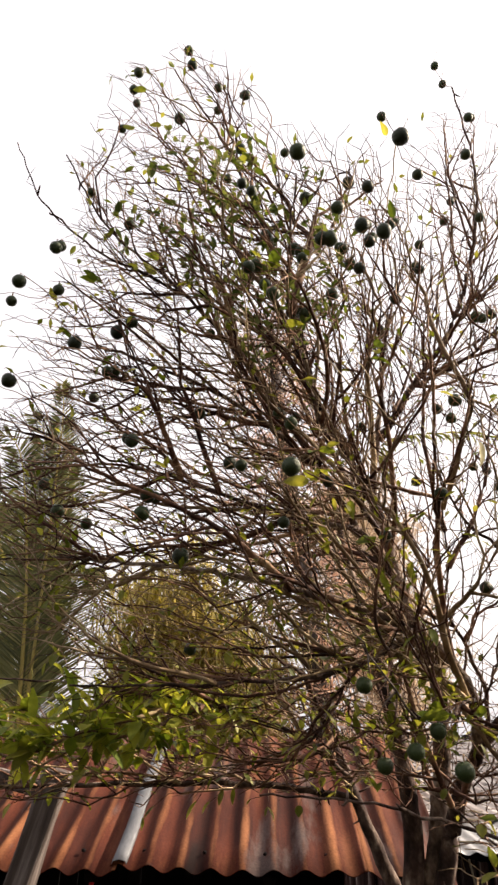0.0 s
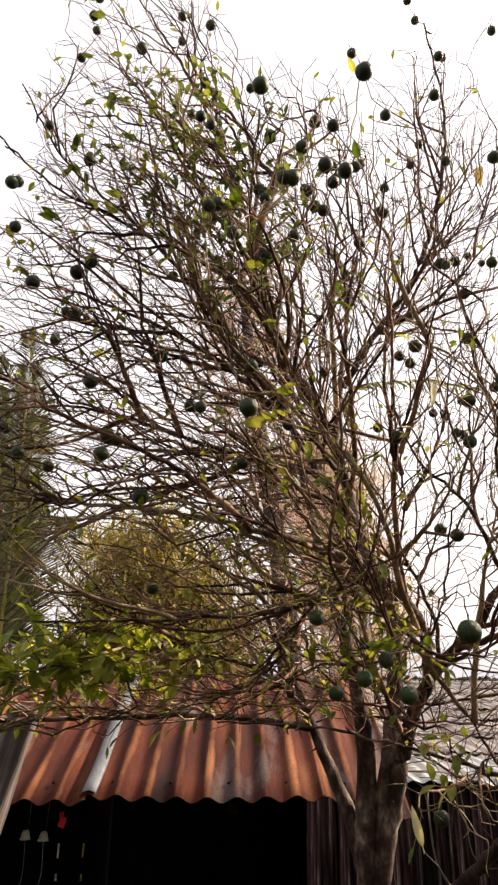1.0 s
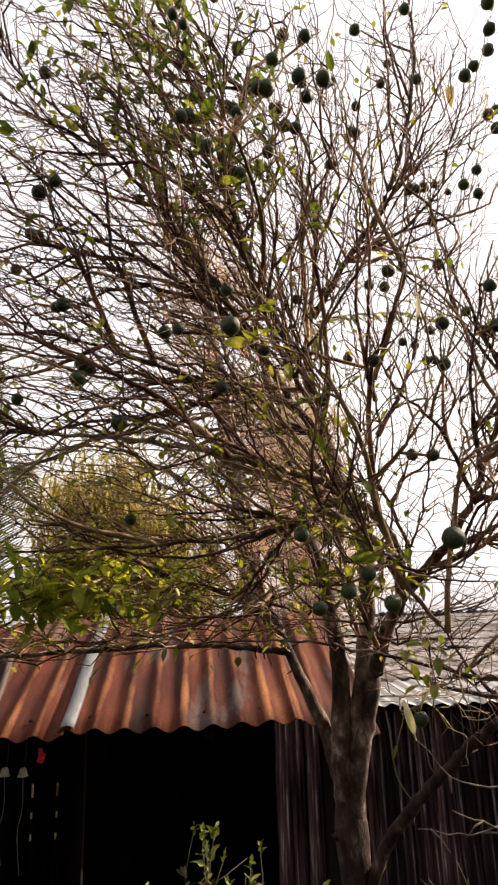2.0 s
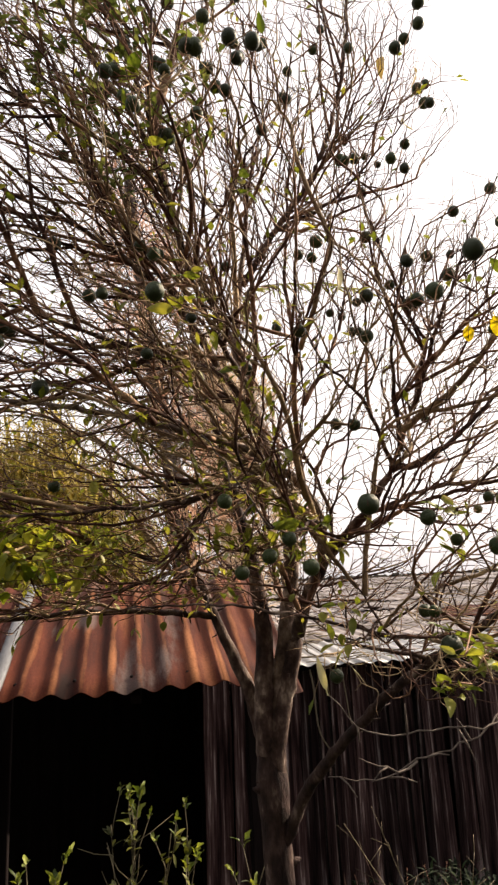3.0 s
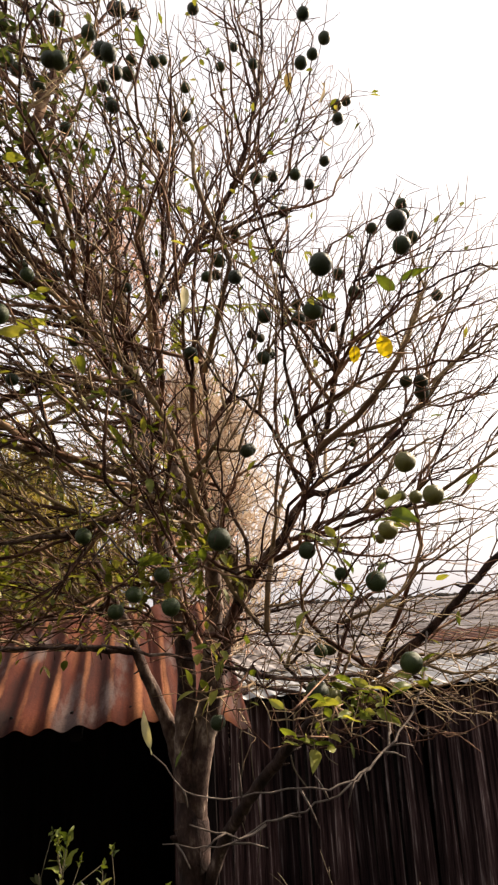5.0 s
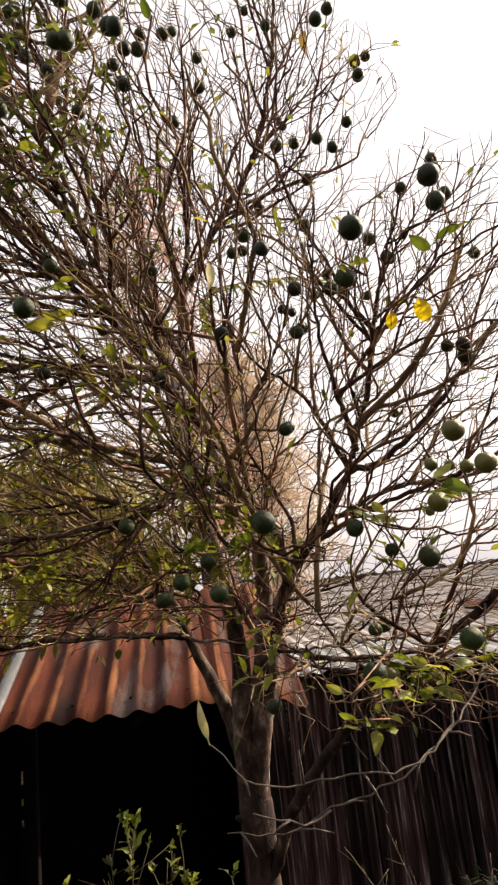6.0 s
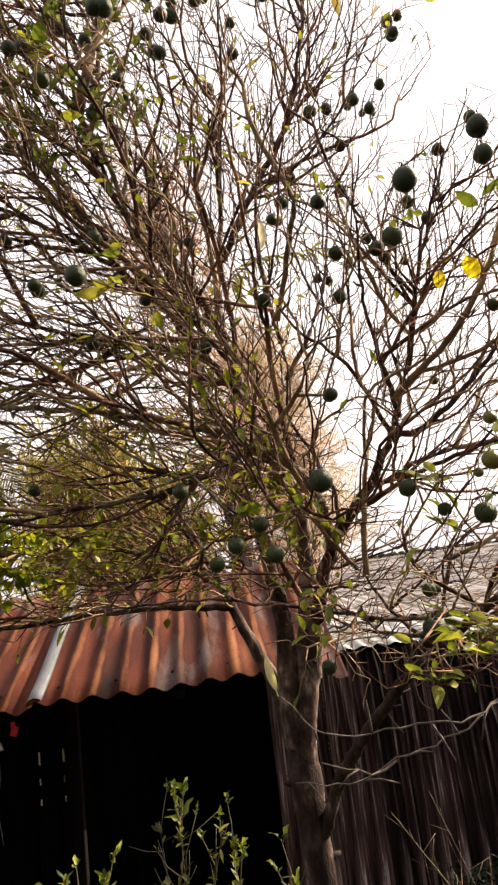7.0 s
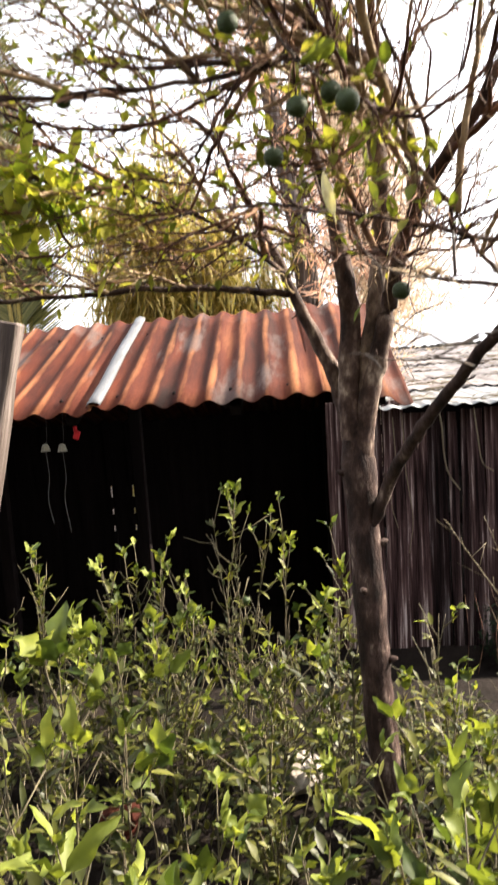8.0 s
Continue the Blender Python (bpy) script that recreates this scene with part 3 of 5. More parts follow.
def fruit_mesh(seed):
    rng = random.Random(seed)
    bm = bmesh.new()
    bmesh.ops.create_uvsphere(bm, u_segments=18, v_segments=12, radius=1.0)
    for v in bm.verts:
        k = 1 + 0.025 * noise.noise(v.co * 3 + Vector((seed, 0, 0))) + 0.05 * noise.noise(v.co * 1.1 + Vector((0, seed, 0)))
        v.co *= k
        if v.co.z > 0.93:
            v.co.z -= 0.10
        if v.co.z < -0.95:
            v.co.z -= 0.05
    # green calyx at the stalk end
    bmesh.ops.create_cone(bm, cap_ends=True, segments=6, radius1=0.20, radius2=0.09, depth=0.16, matrix=Matrix.Translation((0, 0, 0.93)))
    me = bpy.data.meshes.new("fruit")
    bm.to_mesh(me)
    bm.free()
    me.materials.append(M_FRUIT)
    me.polygons.foreach_set("use_smooth", [True] * len(me.polygons))
    return me


TRUNK = [(0.635, 2.44, -0.05), (0.60, 2.43, 0.17), (0.575, 2.43, 0.57), (0.562, 2.43, 0.95), (0.555, 2.43, 1.18), (0.548, 2.43, 1.34), (0.545, 2.43, 1.44)]
# each limb: its way through the crown and its radius at both ends
LEADERS = [
    ([(0.552, 2.43, 1.24), (0.535, 2.445, 1.38), (0.505, 2.46, 1.54), (0.44, 2.475, 1.70), (0.385, 2.485, 1.82), (0.35, 2.50, 1.92), (0.28, 2.52, 2.08), (0.20, 2.50, 2.25)], 0.036, 0.008),
    ([(0.552, 2.43, 1.22), (0.542, 2.425, 1.40), (0.535, 2.42, 1.58), (0.548, 2.42, 1.75), (0.535, 2.40, 1.89), (0.517, 2.40, 2.03), (0.489, 2.40, 2.145), (0.445, 2.38, 2.30), (0.40, 2.35, 2.48), (0.33, 2.30, 2.75), (0.27, 2.25, 3.05)], 0.045, 0.005),
]
SECOND_LEADERS = [
    ([(0.555, 2.43, 1.22), (0.575, 2.41, 1.42), (0.625, 2.39, 1.62), (0.658, 2.36, 1.77), (0.678, 2.26, 1.90), (0.715, 2.13, 2.02), (0.78, 1.98, 2.12), (0.84, 1.91, 2.22), (0.885, 1.87, 2.32), (0.935, 1.81, 2.48), (0.965, 1.75, 2.64), (0.985, 1.70, 2.76)], 0.040, 0.004),
    ([(0.555, 2.44, 1.24), (0.575, 2.43, 1.46), (0.605, 2.42, 1.64), (0.635, 2.41, 1.82), (0.645, 2.36, 1.98), (0.637, 2.27, 2.13), (0.585, 2.14, 2.24), (0.52, 2.03, 2.34), (0.46, 2.06, 2.60), (0.433, 2.09, 2.78), (0.47, 2.10, 3.05), (0.50, 2.10, 3.29), (0.52, 2.02, 3.5)], 0.043, 0.005),
]
LOWER_LIMBS = [
    ([(0.565, 2.42, 1.06), (0.61, 2.38, 1.16), (0.645, 2.30, 1.28), (0.72, 2.10, 1.46), (0.80, 1.90, 1.62), (0.90, 1.74, 1.74), (1.06, 1.58, 1.88), (1.22, 1.48, 2.05), (1.38, 1.42, 2.2)], 0.022, 0.007),
    ([(0.385, 2.485, 1.84), (0.15, 2.46, 1.87), (-0.10, 2.42, 1.88), (-0.40, 2.38, 1.87), (-0.75, 2.32, 1.86), (-1.05, 2.27, 1.84)], 0.013, 0.005),
    ([(0.705, 2.15, 2.00), (0.655, 1.98, 2.13), (0.56, 1.86, 2.23), (0.47, 1.81, 2.275), (0.33, 1.75, 2.33), (0.10, 1.70, 2.38), (-0.18, 1.68, 2.42), (-0.50, 1.68, 2.44)], 0.019, 0.004),
]
UPPER_LIMBS = [
    ([(0.49, 2.04, 2.46), (0.36, 1.98, 2.62), (0.24, 1.92, 2.78), (0.05, 1.82, 2.92), (-0.18, 1.74, 3.02), (-0.45, 1.68, 3.10)], 0.015, 0.004),
    ([(0.45, 2.07, 2.68), (0.34, 2.0, 2.88), (0.242, 1.95, 3.05), (0.16, 1.85, 3.35), (0.05, 1.75, 3.65), (-0.10, 1.70, 4.0), (-0.30, 1.66, 4.35)], 0.014, 0.003),
    ([(0.47, 2.10, 2.98), (0.58, 2.0, 3.15), (0.70, 1.92, 3.32), (0.78, 1.84, 3.55), (0.82, 1.76, 3.9), (0.78, 1.74, 4.35)], 0.013, 0.003),
    ([(0.58, 2.0, 3.15), (0.76, 1.92, 3.22), (0.92, 1.84, 3.38), (1.04, 1.78, 3.50)], 0.008, 0.002),
]
RIGHT_LIMBS = [
    ([(0.87, 1.89, 2.27), (0.98, 1.84, 2.30), (1.12, 1.78, 2.42), (1.26, 1.70, 2.58), (1.42, 1.66, 2.75)], 0.011, 0.003),
    ([(0.82, 1.95, 2.15), (0.95, 1.88, 2.20), (1.10, 1.82, 2.22), (1.30, 1.76, 2.24)], 0.008, 0.0025),
    ([(0.90, 1.87, 2.33), (0.82, 1.70, 2.46), (0.74, 1.50, 2.56), (0.70, 1.32, 2.66), (0.70, 1.24, 2.73)], 0.009, 0.0015),
    ([(0.93, 1.82, 2.45), (0.92, 1.60, 2.62), (0.93, 1.45, 2.74), (0.95, 1.38, 2.83)], 0.009, 0.0025),
    ([(0.46, 2.06, 2.60), (0.30, 1.80, 2.72), (0.18, 1.55, 2.90), (0.12, 1.40, 3.10), (0.14, 1.28, 3.38)], 0.010, 0.003),
    ([(0.875, 1.88, 2.27), (0.774, 1.80, 2.44), (0.70, 1.76, 2.51), (0.608, 1.70, 2.56), (0.555, 1.66, 2.62), (0.52, 1.62, 2.72)], 0.008, 0.0022),
    ([(0.715, 2.13, 2.02), (0.727, 2.08, 2.15), (0.624, 1.98, 2.33), (0.589, 1.92, 2.384), (0.592, 1.85, 2.51), (0.57, 1.80, 2.66)], 0.008, 0.0022),
    ([(0.851, 1.80, 1.711), (0.760, 1.80, 1.810), (0.714, 1.80, 1.893), (0.671, 1.78, 1.943)], 0.0075, 0.002),
    ([(0.865, 1.77, 1.724), (0.728, 1.82, 1.756), (0.637, 1.86, 1.790), (0.551, 1.92, 1.869)], 0.0070, 0.002),
    ([(0.760, 1.80, 1.810), (0.786, 1.76, 1.835), (0.823, 1.70, 1.876), (0.874, 1.66, 1.915)], 0.0050, 0.0018),
]
LEFT_LIMBS = [
    ([(0.37, 2.49, 1.90), (0.15, 2.30, 2.04), (-0.15, 2.12, 2.11), (-0.50, 1.98, 2.15), (-0.72, 1.92, 2.16)], 0.008, 0.0025),
    ([(0.47, 1.81, 2.27), (0.25, 1.70, 2.17), (-0.05, 1.63, 2.13), (-0.38, 1.60, 2.12)], 0.008, 0.0025),
    ([(0.36, 1.98, 2.62), (0.12, 1.78, 2.60), (-0.20, 1.65, 2.66), (-0.58, 1.55, 2.74)], 0.009, 0.0025),
    ([(0.24, 1.92, 2.80), (0.02, 1.75, 3.05), (-0.20, 1.65, 3.28), (-0.45, 1.60, 3.50), (-0.62, 1.58, 3.8)], 0.009, 0.0025),
    ([(-0.20, 1.65, 3.28), (-0.45, 1.58, 3.38), (-0.65, 1.54, 3.55), (-0.77, 1.53, 3.80)], 0.005, 0.0018),
]
FRONT_LIMBS = [
    ([(0.96, 1.68, 1.79), (0.72, 1.60, 1.80), (0.55, 1.59, 1.84), (0.37, 1.60, 1.885), (0.22, 1.63, 1.90), (0.06, 1.70, 1.90)], 0.0065, 0.0022),
    ([(0.66, 1.98, 2.13), (0.55, 1.75, 2.10), (0.46, 1.55, 2.06), (0.36, 1.42, 2.06)], 0.007, 0.0025),
]
BOUGHS = LEADERS + SECOND_LEADERS + LOWER_LIMBS + UPPER_LIMBS + RIGHT_LIMBS + LEFT_LIMBS + FRONT_LIMBS
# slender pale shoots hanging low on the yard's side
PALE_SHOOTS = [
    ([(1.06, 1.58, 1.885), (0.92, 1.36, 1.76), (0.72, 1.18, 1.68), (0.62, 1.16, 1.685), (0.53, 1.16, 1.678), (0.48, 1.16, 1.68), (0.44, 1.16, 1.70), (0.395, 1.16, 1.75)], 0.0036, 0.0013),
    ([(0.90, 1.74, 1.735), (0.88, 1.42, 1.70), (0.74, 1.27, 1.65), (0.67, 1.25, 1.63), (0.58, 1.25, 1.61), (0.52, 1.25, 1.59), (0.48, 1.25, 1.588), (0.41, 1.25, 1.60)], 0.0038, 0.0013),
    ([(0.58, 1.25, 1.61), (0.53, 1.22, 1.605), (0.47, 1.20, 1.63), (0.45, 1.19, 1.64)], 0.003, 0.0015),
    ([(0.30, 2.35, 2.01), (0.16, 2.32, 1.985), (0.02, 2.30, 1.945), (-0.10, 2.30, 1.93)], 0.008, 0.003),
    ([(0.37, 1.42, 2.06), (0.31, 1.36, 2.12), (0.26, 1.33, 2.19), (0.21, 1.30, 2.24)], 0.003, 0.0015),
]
# where the crown is full: centre, half sizes, and how many growing points
CROWN_UPPER = [
    ((0.22, 1.75, 2.95), (0.62, 0.60, 0.80), 3300),
    ((-0.22, 1.68, 3.70), (0.36, 0.36, 0.62), 800),
    ((0.20, 1.68, 3.44), (0.34, 0.38, 0.40), 1500),
    ((0.76, 1.80, 3.50), (0.26, 0.30, 0.72), 520),
    ((0.99, 1.78, 3.46), (0.20, 0.20, 0.22), 240),
    ((-0.24, 1.80, 2.62), (0.50, 0.55, 0.54), 3200),
    ((-0.30, 1.60, 3.00), (0.34, 0.34, 0.34), 1800),
    ((0.12, 1.95, 2.18), (0.55, 0.52, 0.30), 800),
    ((0.00, 2.30, 2.00), (0.62, 0.26, 0.12), 600),
    ((-0.50, 2.10, 1.97), (0.50, 0.40, 0.16), 280),
    ((-0.12, 1.58, 3.38), (0.40, 0.34, 0.34), 1500),
]
CROWN_LOWER = [
    ((1.06, 1.65, 2.57), (0.50, 0.50, 0.36), 2700),
    ((1.14, 1.60, 2.92), (0.24, 0.26, 0.17), 200),
    ((0.95, 1.60, 2.05), (0.42, 0.40, 0.22), 400),
    ((0.90, 1.52, 1.80), (0.46, 0.34, 0.15), 750),
    ((0.62, 1.60, 2.40), (0.33, 0.40, 0.38), 480),
    ((0.20, 2.10, 2.20), (0.50, 0.36, 0.26), 500),
    ((-0.05, 2.25, 1.93), (0.52, 0.22, 0.08), 650),
    ((0.62, 2.05, 1.98), (0.40, 0.30, 0.14), 550),
]
CROWN = CROWN_UPPER + CROWN_LOWER
FRUIT_LOW = [(0.55, 1.6, 1.72), (0.76, 1.4, 1.78), (0.7, 1.3, 1.8), (0.89, 1.3, 1.84), (0.87, 1.76, 1.85), (0.77, 1.5, 1.86), (0.33, 1.58, 1.97), (0.37, 1.45, 2.0), (0.81, 1.43, 2.02), (0.43, 1.5, 2.04), (0.73, 1.4, 2.07), (0.52, 1.22, 2.08), (0.89, 1.34, 2.1), (0.98, 1.61, 2.11), (0.27, 1.42, 2.12), (0.88, 1.1, 2.13), (0.8, 1.13, 2.14), (1.01, 1.6, 2.14), (0.95, 1.39, 2.18), (-0.14, 1.9, 2.24), (0.65, 1.6, 2.34), (0.73, 1.97, 2.44), (0.53, 0.97, 2.46), (-0.21, 1.4, 2.47), (1.05, 1.5, 2.49), (1.09, 1.5, 2.49), (0.44, 1.37, 1.97)]
FRUIT_MID = [(1.14, 2.16, 2.51), (0.69, 1.02, 2.52), (0.12, 1.26, 2.53), (0.97, 1.41, 2.54), (-0.47, 1.6, 2.54), (-0.22, 1.5, 2.55), (-0.45, 1.8, 2.57), (0.74, 1.35, 2.58), (-0.22, 1.6, 2.58), (0.01, 1.4, 2.59), (0.71, 1.6, 2.59), (0.52, 1.6, 2.6), (0.23, 1.6, 2.63), (-0.25, 1.4, 2.65), (-0.03, 1.6, 2.68), (-0.59, 1.8, 2.69), (0.77, 1.8, 2.69), (0.9, 1.14, 2.7), (0.86, 1.64, 2.71), (0.72, 1.6, 2.71), (-0.31, 1.6, 2.75), (0.13, 1.5, 2.75), (0.83, 2.01, 2.78), (0.98, 1.6, 2.79), (0.84, 1.7, 2.8), (0.57, 1.6, 2.82), (1.0, 1.3, 2.83), (0.1, 1.6, 2.83), (0.94, 1.21, 2.69)]
FRUIT_FULL = [(0.8, 2.02, 2.84), (1.03, 1.7, 2.84), (-0.62, 1.5, 2.87), (0.61, 2.2, 2.87), (-0.13, 1.7, 2.88), (0.36, 1.8, 2.89), (-0.36, 1.5, 2.9), (1.34, 1.8, 2.9), (0.99, 1.73, 2.92), (0.16, 1.8, 2.92), (0.62, 1.7, 2.93), (0.11, 1.84, 2.95), (-0.37, 1.6, 2.96), (0.93, 2.19, 2.98), (0.08, 1.27, 2.98), (-0.46, 1.5, 2.99), (0.83, 1.82, 3.03), (0.23, 1.35, 3.04), (0.17, 1.45, 3.05), (-0.36, 1.55, 3.06), (-0.31, 1.5, 3.06), (0.66, 2.02, 3.07), (1.16, 1.61, 3.09), (0.04, 1.3, 3.09), (0.16, 1.5, 3.1), (0.06, 1.4, 3.11), (-0.51, 1.45, 3.13), (-0.66, 1.5, 3.13)]
FRUIT_UPPER = [(0.88, 1.6, 3.13), (1.15, 1.81, 3.14), (-0.11, 1.7, 3.16), (0.84, 1.6, 3.16), (0.14, 1.6, 3.17), (0.16, 1.4, 3.2), (-0.65, 1.5, 3.2), (0.45, 1.6, 3.22), (0.33, 1.5, 3.25), (0.77, 1.78, 3.28), (-0.54, 1.45, 3.28), (0.01, 1.6, 3.3), (0.16, 1.5, 3.31), (0.91, 2.0, 3.32), (0.76, 2.16, 3.33), (0.53, 1.6, 3.33), (0.79, 1.26, 3.35), (0.77, 2.21, 3.35), (0.32, 1.6, 3.35), (0.79, 1.88, 3.36), (0.37, 1.5, 3.36), (0.14, 1.2, 3.37), (0.06, 1.5, 3.37), (0.99, 1.6, 3.37), (0.54, 1.67, 3.4), (0.53, 1.57, 3.4), (0.3, 1.6, 3.41)]
FRUIT_TOP = [(0.15, 1.6, 3.41), (0.07, 1.58, 3.42), (-0.59, 1.6, 3.42), (1.03, 1.86, 3.43), (0.27, 1.46, 3.44), (0.35, 1.39, 3.45), (1.03, 1.7, 3.46), (0.44, 1.55, 3.46), (0.83, 1.92, 3.47), (0.22, 1.6, 3.48), (0.3, 1.68, 3.49), (-0.38, 1.6, 3.51), (0.38, 1.6, 3.51), (0.18, 1.5, 3.52), (0.47, 1.6, 3.52), (0.83, 1.97, 3.53), (0.95, 1.54, 3.6), (0.93, 1.6, 3.6), (1.07, 1.8, 3.61), (0.02, 1.64, 3.63), (0.9, 1.42, 3.64), (-0.52, 1.6, 3.65), (1.13, 1.85, 3.68), (0.39, 1.6, 3.68), (0.33, 1.6, 3.69), (-0.07, 1.6, 3.71), (0.57, 1.63, 3.76), (0.72, 1.77, 3.78)]
FRUIT_EDGE = [(0.828, 1.084, 2.185), (0.874, 1.157, 2.136), (0.843, 1.315, 1.996), (0.76, 1.303, 2.579), (1.11, 1.54, 2.476), (1.04, 2.23, 3.66), (1.085, 2.21, 3.61), (0.86, 1.92, 3.40), (0.654, 1.68, 3.60), (0.49, 2.04, 3.41), (0.02, 1.26, 3.05), (0.31, 1.31, 3.23), (0.11, 1.48, 2.48), (1.02, 1.91, 2.83), (0.20, 1.26, 3.14), (0.22, 1.26, 3.14), (0.33, 1.16, 3.07), (0.34, 1.38, 3.24), (0.74, 1.6, 3.54), (0.88, 1.57, 3.53), (1.18, 1.61, 2.98), (1.16, 1.88, 3.02), (0.36, 1.55, 2.47), (0.78, 2.08, 2.88), (-0.19, 1.43, 4.04), (0.01, 1.05, 3.10), (0.03, 1.08, 3.11), (0.36, 1.05, 3.24), (-0.13, 1.5, 2.40), (-0.51, 1.9, 3.04)]
FRUIT_TIP = [(0.73, 1.6, 3.82), (0.12, 1.6, 3.83), (-0.03, 1.6, 3.85), (0.35, 1.75, 3.86), (-0.45, 1.6, 3.95), (-0.25, 1.6, 4.0), (0.76, 1.6, 4.0), (-0.41, 1.6, 4.08), (-0.02, 1.6, 4.12), (0.96, 1.6, 4.13), (-0.12, 1.6, 4.16), (-0.13, 1.7, 4.17), (0.86, 1.8, 4.25), (0.51, 1.8, 4.26), (-0.46, 1.7, 4.29), (-0.45, 1.7, 4.39), (-0.04, 1.8, 4.39), (0.77, 1.8, 4.45), (0.73, 1.75, 4.49), (-0.26, 1.7, 4.52)]
STEP = 0.034
HEART = np.array((0.55, 2.25, 1.65))
CROWN_AT, CROWN_R = np.array([c for c, _, _ in CROWN]), np.array([r for _, r, _ in CROWN])


class Growth:
    """Shoots that fan out from the limbs, away from the heart of the tree."""

    def __init__(self, seed):
        self.rng = np.random.RandomState(seed)
        self.pos, self.par, self.way, self.limb = [], [], [], []

    def node(self, p, parent, way, limb):
        self.pos.append(np.asarray(p, float))
        self.par.append(parent)
        self.way.append(way)
        self.limb.append(limb)
        return len(self.pos) - 1

    def outward(self, p):
        d = (p - HEART) * ((2.3, 0.7, 0.60) if p[0] < HEART[0] else (1.1, 0.75, 0.85))
        return d / (np.linalg.norm(d) + 1e-9)

    def inside(self, p, slack=1.0):
        q = (p - CROWN_AT) / (CROWN_R * slack)
        return bool(((q * q).sum(1) < 1).any())

    def shoot(self, start, d, length, step, bend=0.07, lift=0.006):
        """A shoot from a node; gives its nodes."""
        out, last = [], start
        kick = np.cross(d, self.rng.normal(0, 1, 3))
        kick *= (0.02 + 0.09 * self.rng.rand()) / (np.linalg.norm(kick) + 1e-9)
        for k in range(max(1, int(length / step))):
            d = d + self.rng.normal(0, bend, 3) + 0.05 * self.outward(self.pos[last]) + (0, 0, lift)
            d /= np.linalg.norm(d)
            p = self.pos[last] + (d + kick * (-1) ** k) * step * (0.8 + 0.4 * self.rng.rand())
            if p[1] < 0.95 or (not self.inside(p) and self.rng.rand() < 0.85):
                break
            last = self.node(p, last, d, -1)
            out.append(last)
        return out

    def branch_off(self, nodes, chance, lengths, step, spread, pull):
        out = []
        for i in nodes:
            if self.rng.rand() < chance:
                w = self.way[i]
                side = np.cross(w, self.rng.normal(0, 1, 3))
                side /= np.linalg.norm(side) + 1e-9
                d = w + side * spread * (0.6 + 0.8 * self.rng.rand()) + pull * self.outward(self.pos[i])
                d /= np.linalg.norm(d)
                out += self.shoot(i, d, lengths[0] + (lengths[1] - lengths[0]) * self.rng.rand(), step)
        return out

    def fill(self, goals, gap, reach):
        """Straight twigs to the points of the crown that are still far from any twig."""
        order = self.rng.permutation(len(goals))
        P = np.array(self.pos, np.float32)
        for g in order:
            goal = goals[g]
            if len(self.pos) > len(P) + 300:
                P = np.array(self.pos, np.float32)
            cost = np.linalg.norm(P - goal, axis=1)
            if cost.min() < gap:
                continue
            fresh = [self.pos[k] for k in range(len(P), len(self.pos))]
            if fresh and np.linalg.norm(np.array(fresh) - goal, axis=1).min() < gap:
                continue
            # prefer a start from which the twig runs outward
            near = np.where(cost < reach)[0]
            if len(near) == 0:
                continue
            v = goal - P[near]
            v /= np.linalg.norm(v, axis=1)[:, None]
            o = self.outward(goal)
            start = int(near[np.argmin(cost[near] * (1.5 - v.dot(o)))])
            d = goal - P[start]
            n = max(2, int(np.linalg.norm(d) / STEP))
            side = np.cross(d, self.rng.normal(0, 1, 3)) * 0.05
            last = start
            for k in range(1, n + 1):
                f = k / n
                p = P[start] + d * f + side * math.sin(math.pi * f) + self.rng.normal(0, 0.0032, 3) * (k < n)
                w = p - self.pos[last]
                last = self.node(p, last, w / (np.linalg.norm(w) + 1e-9), -1)


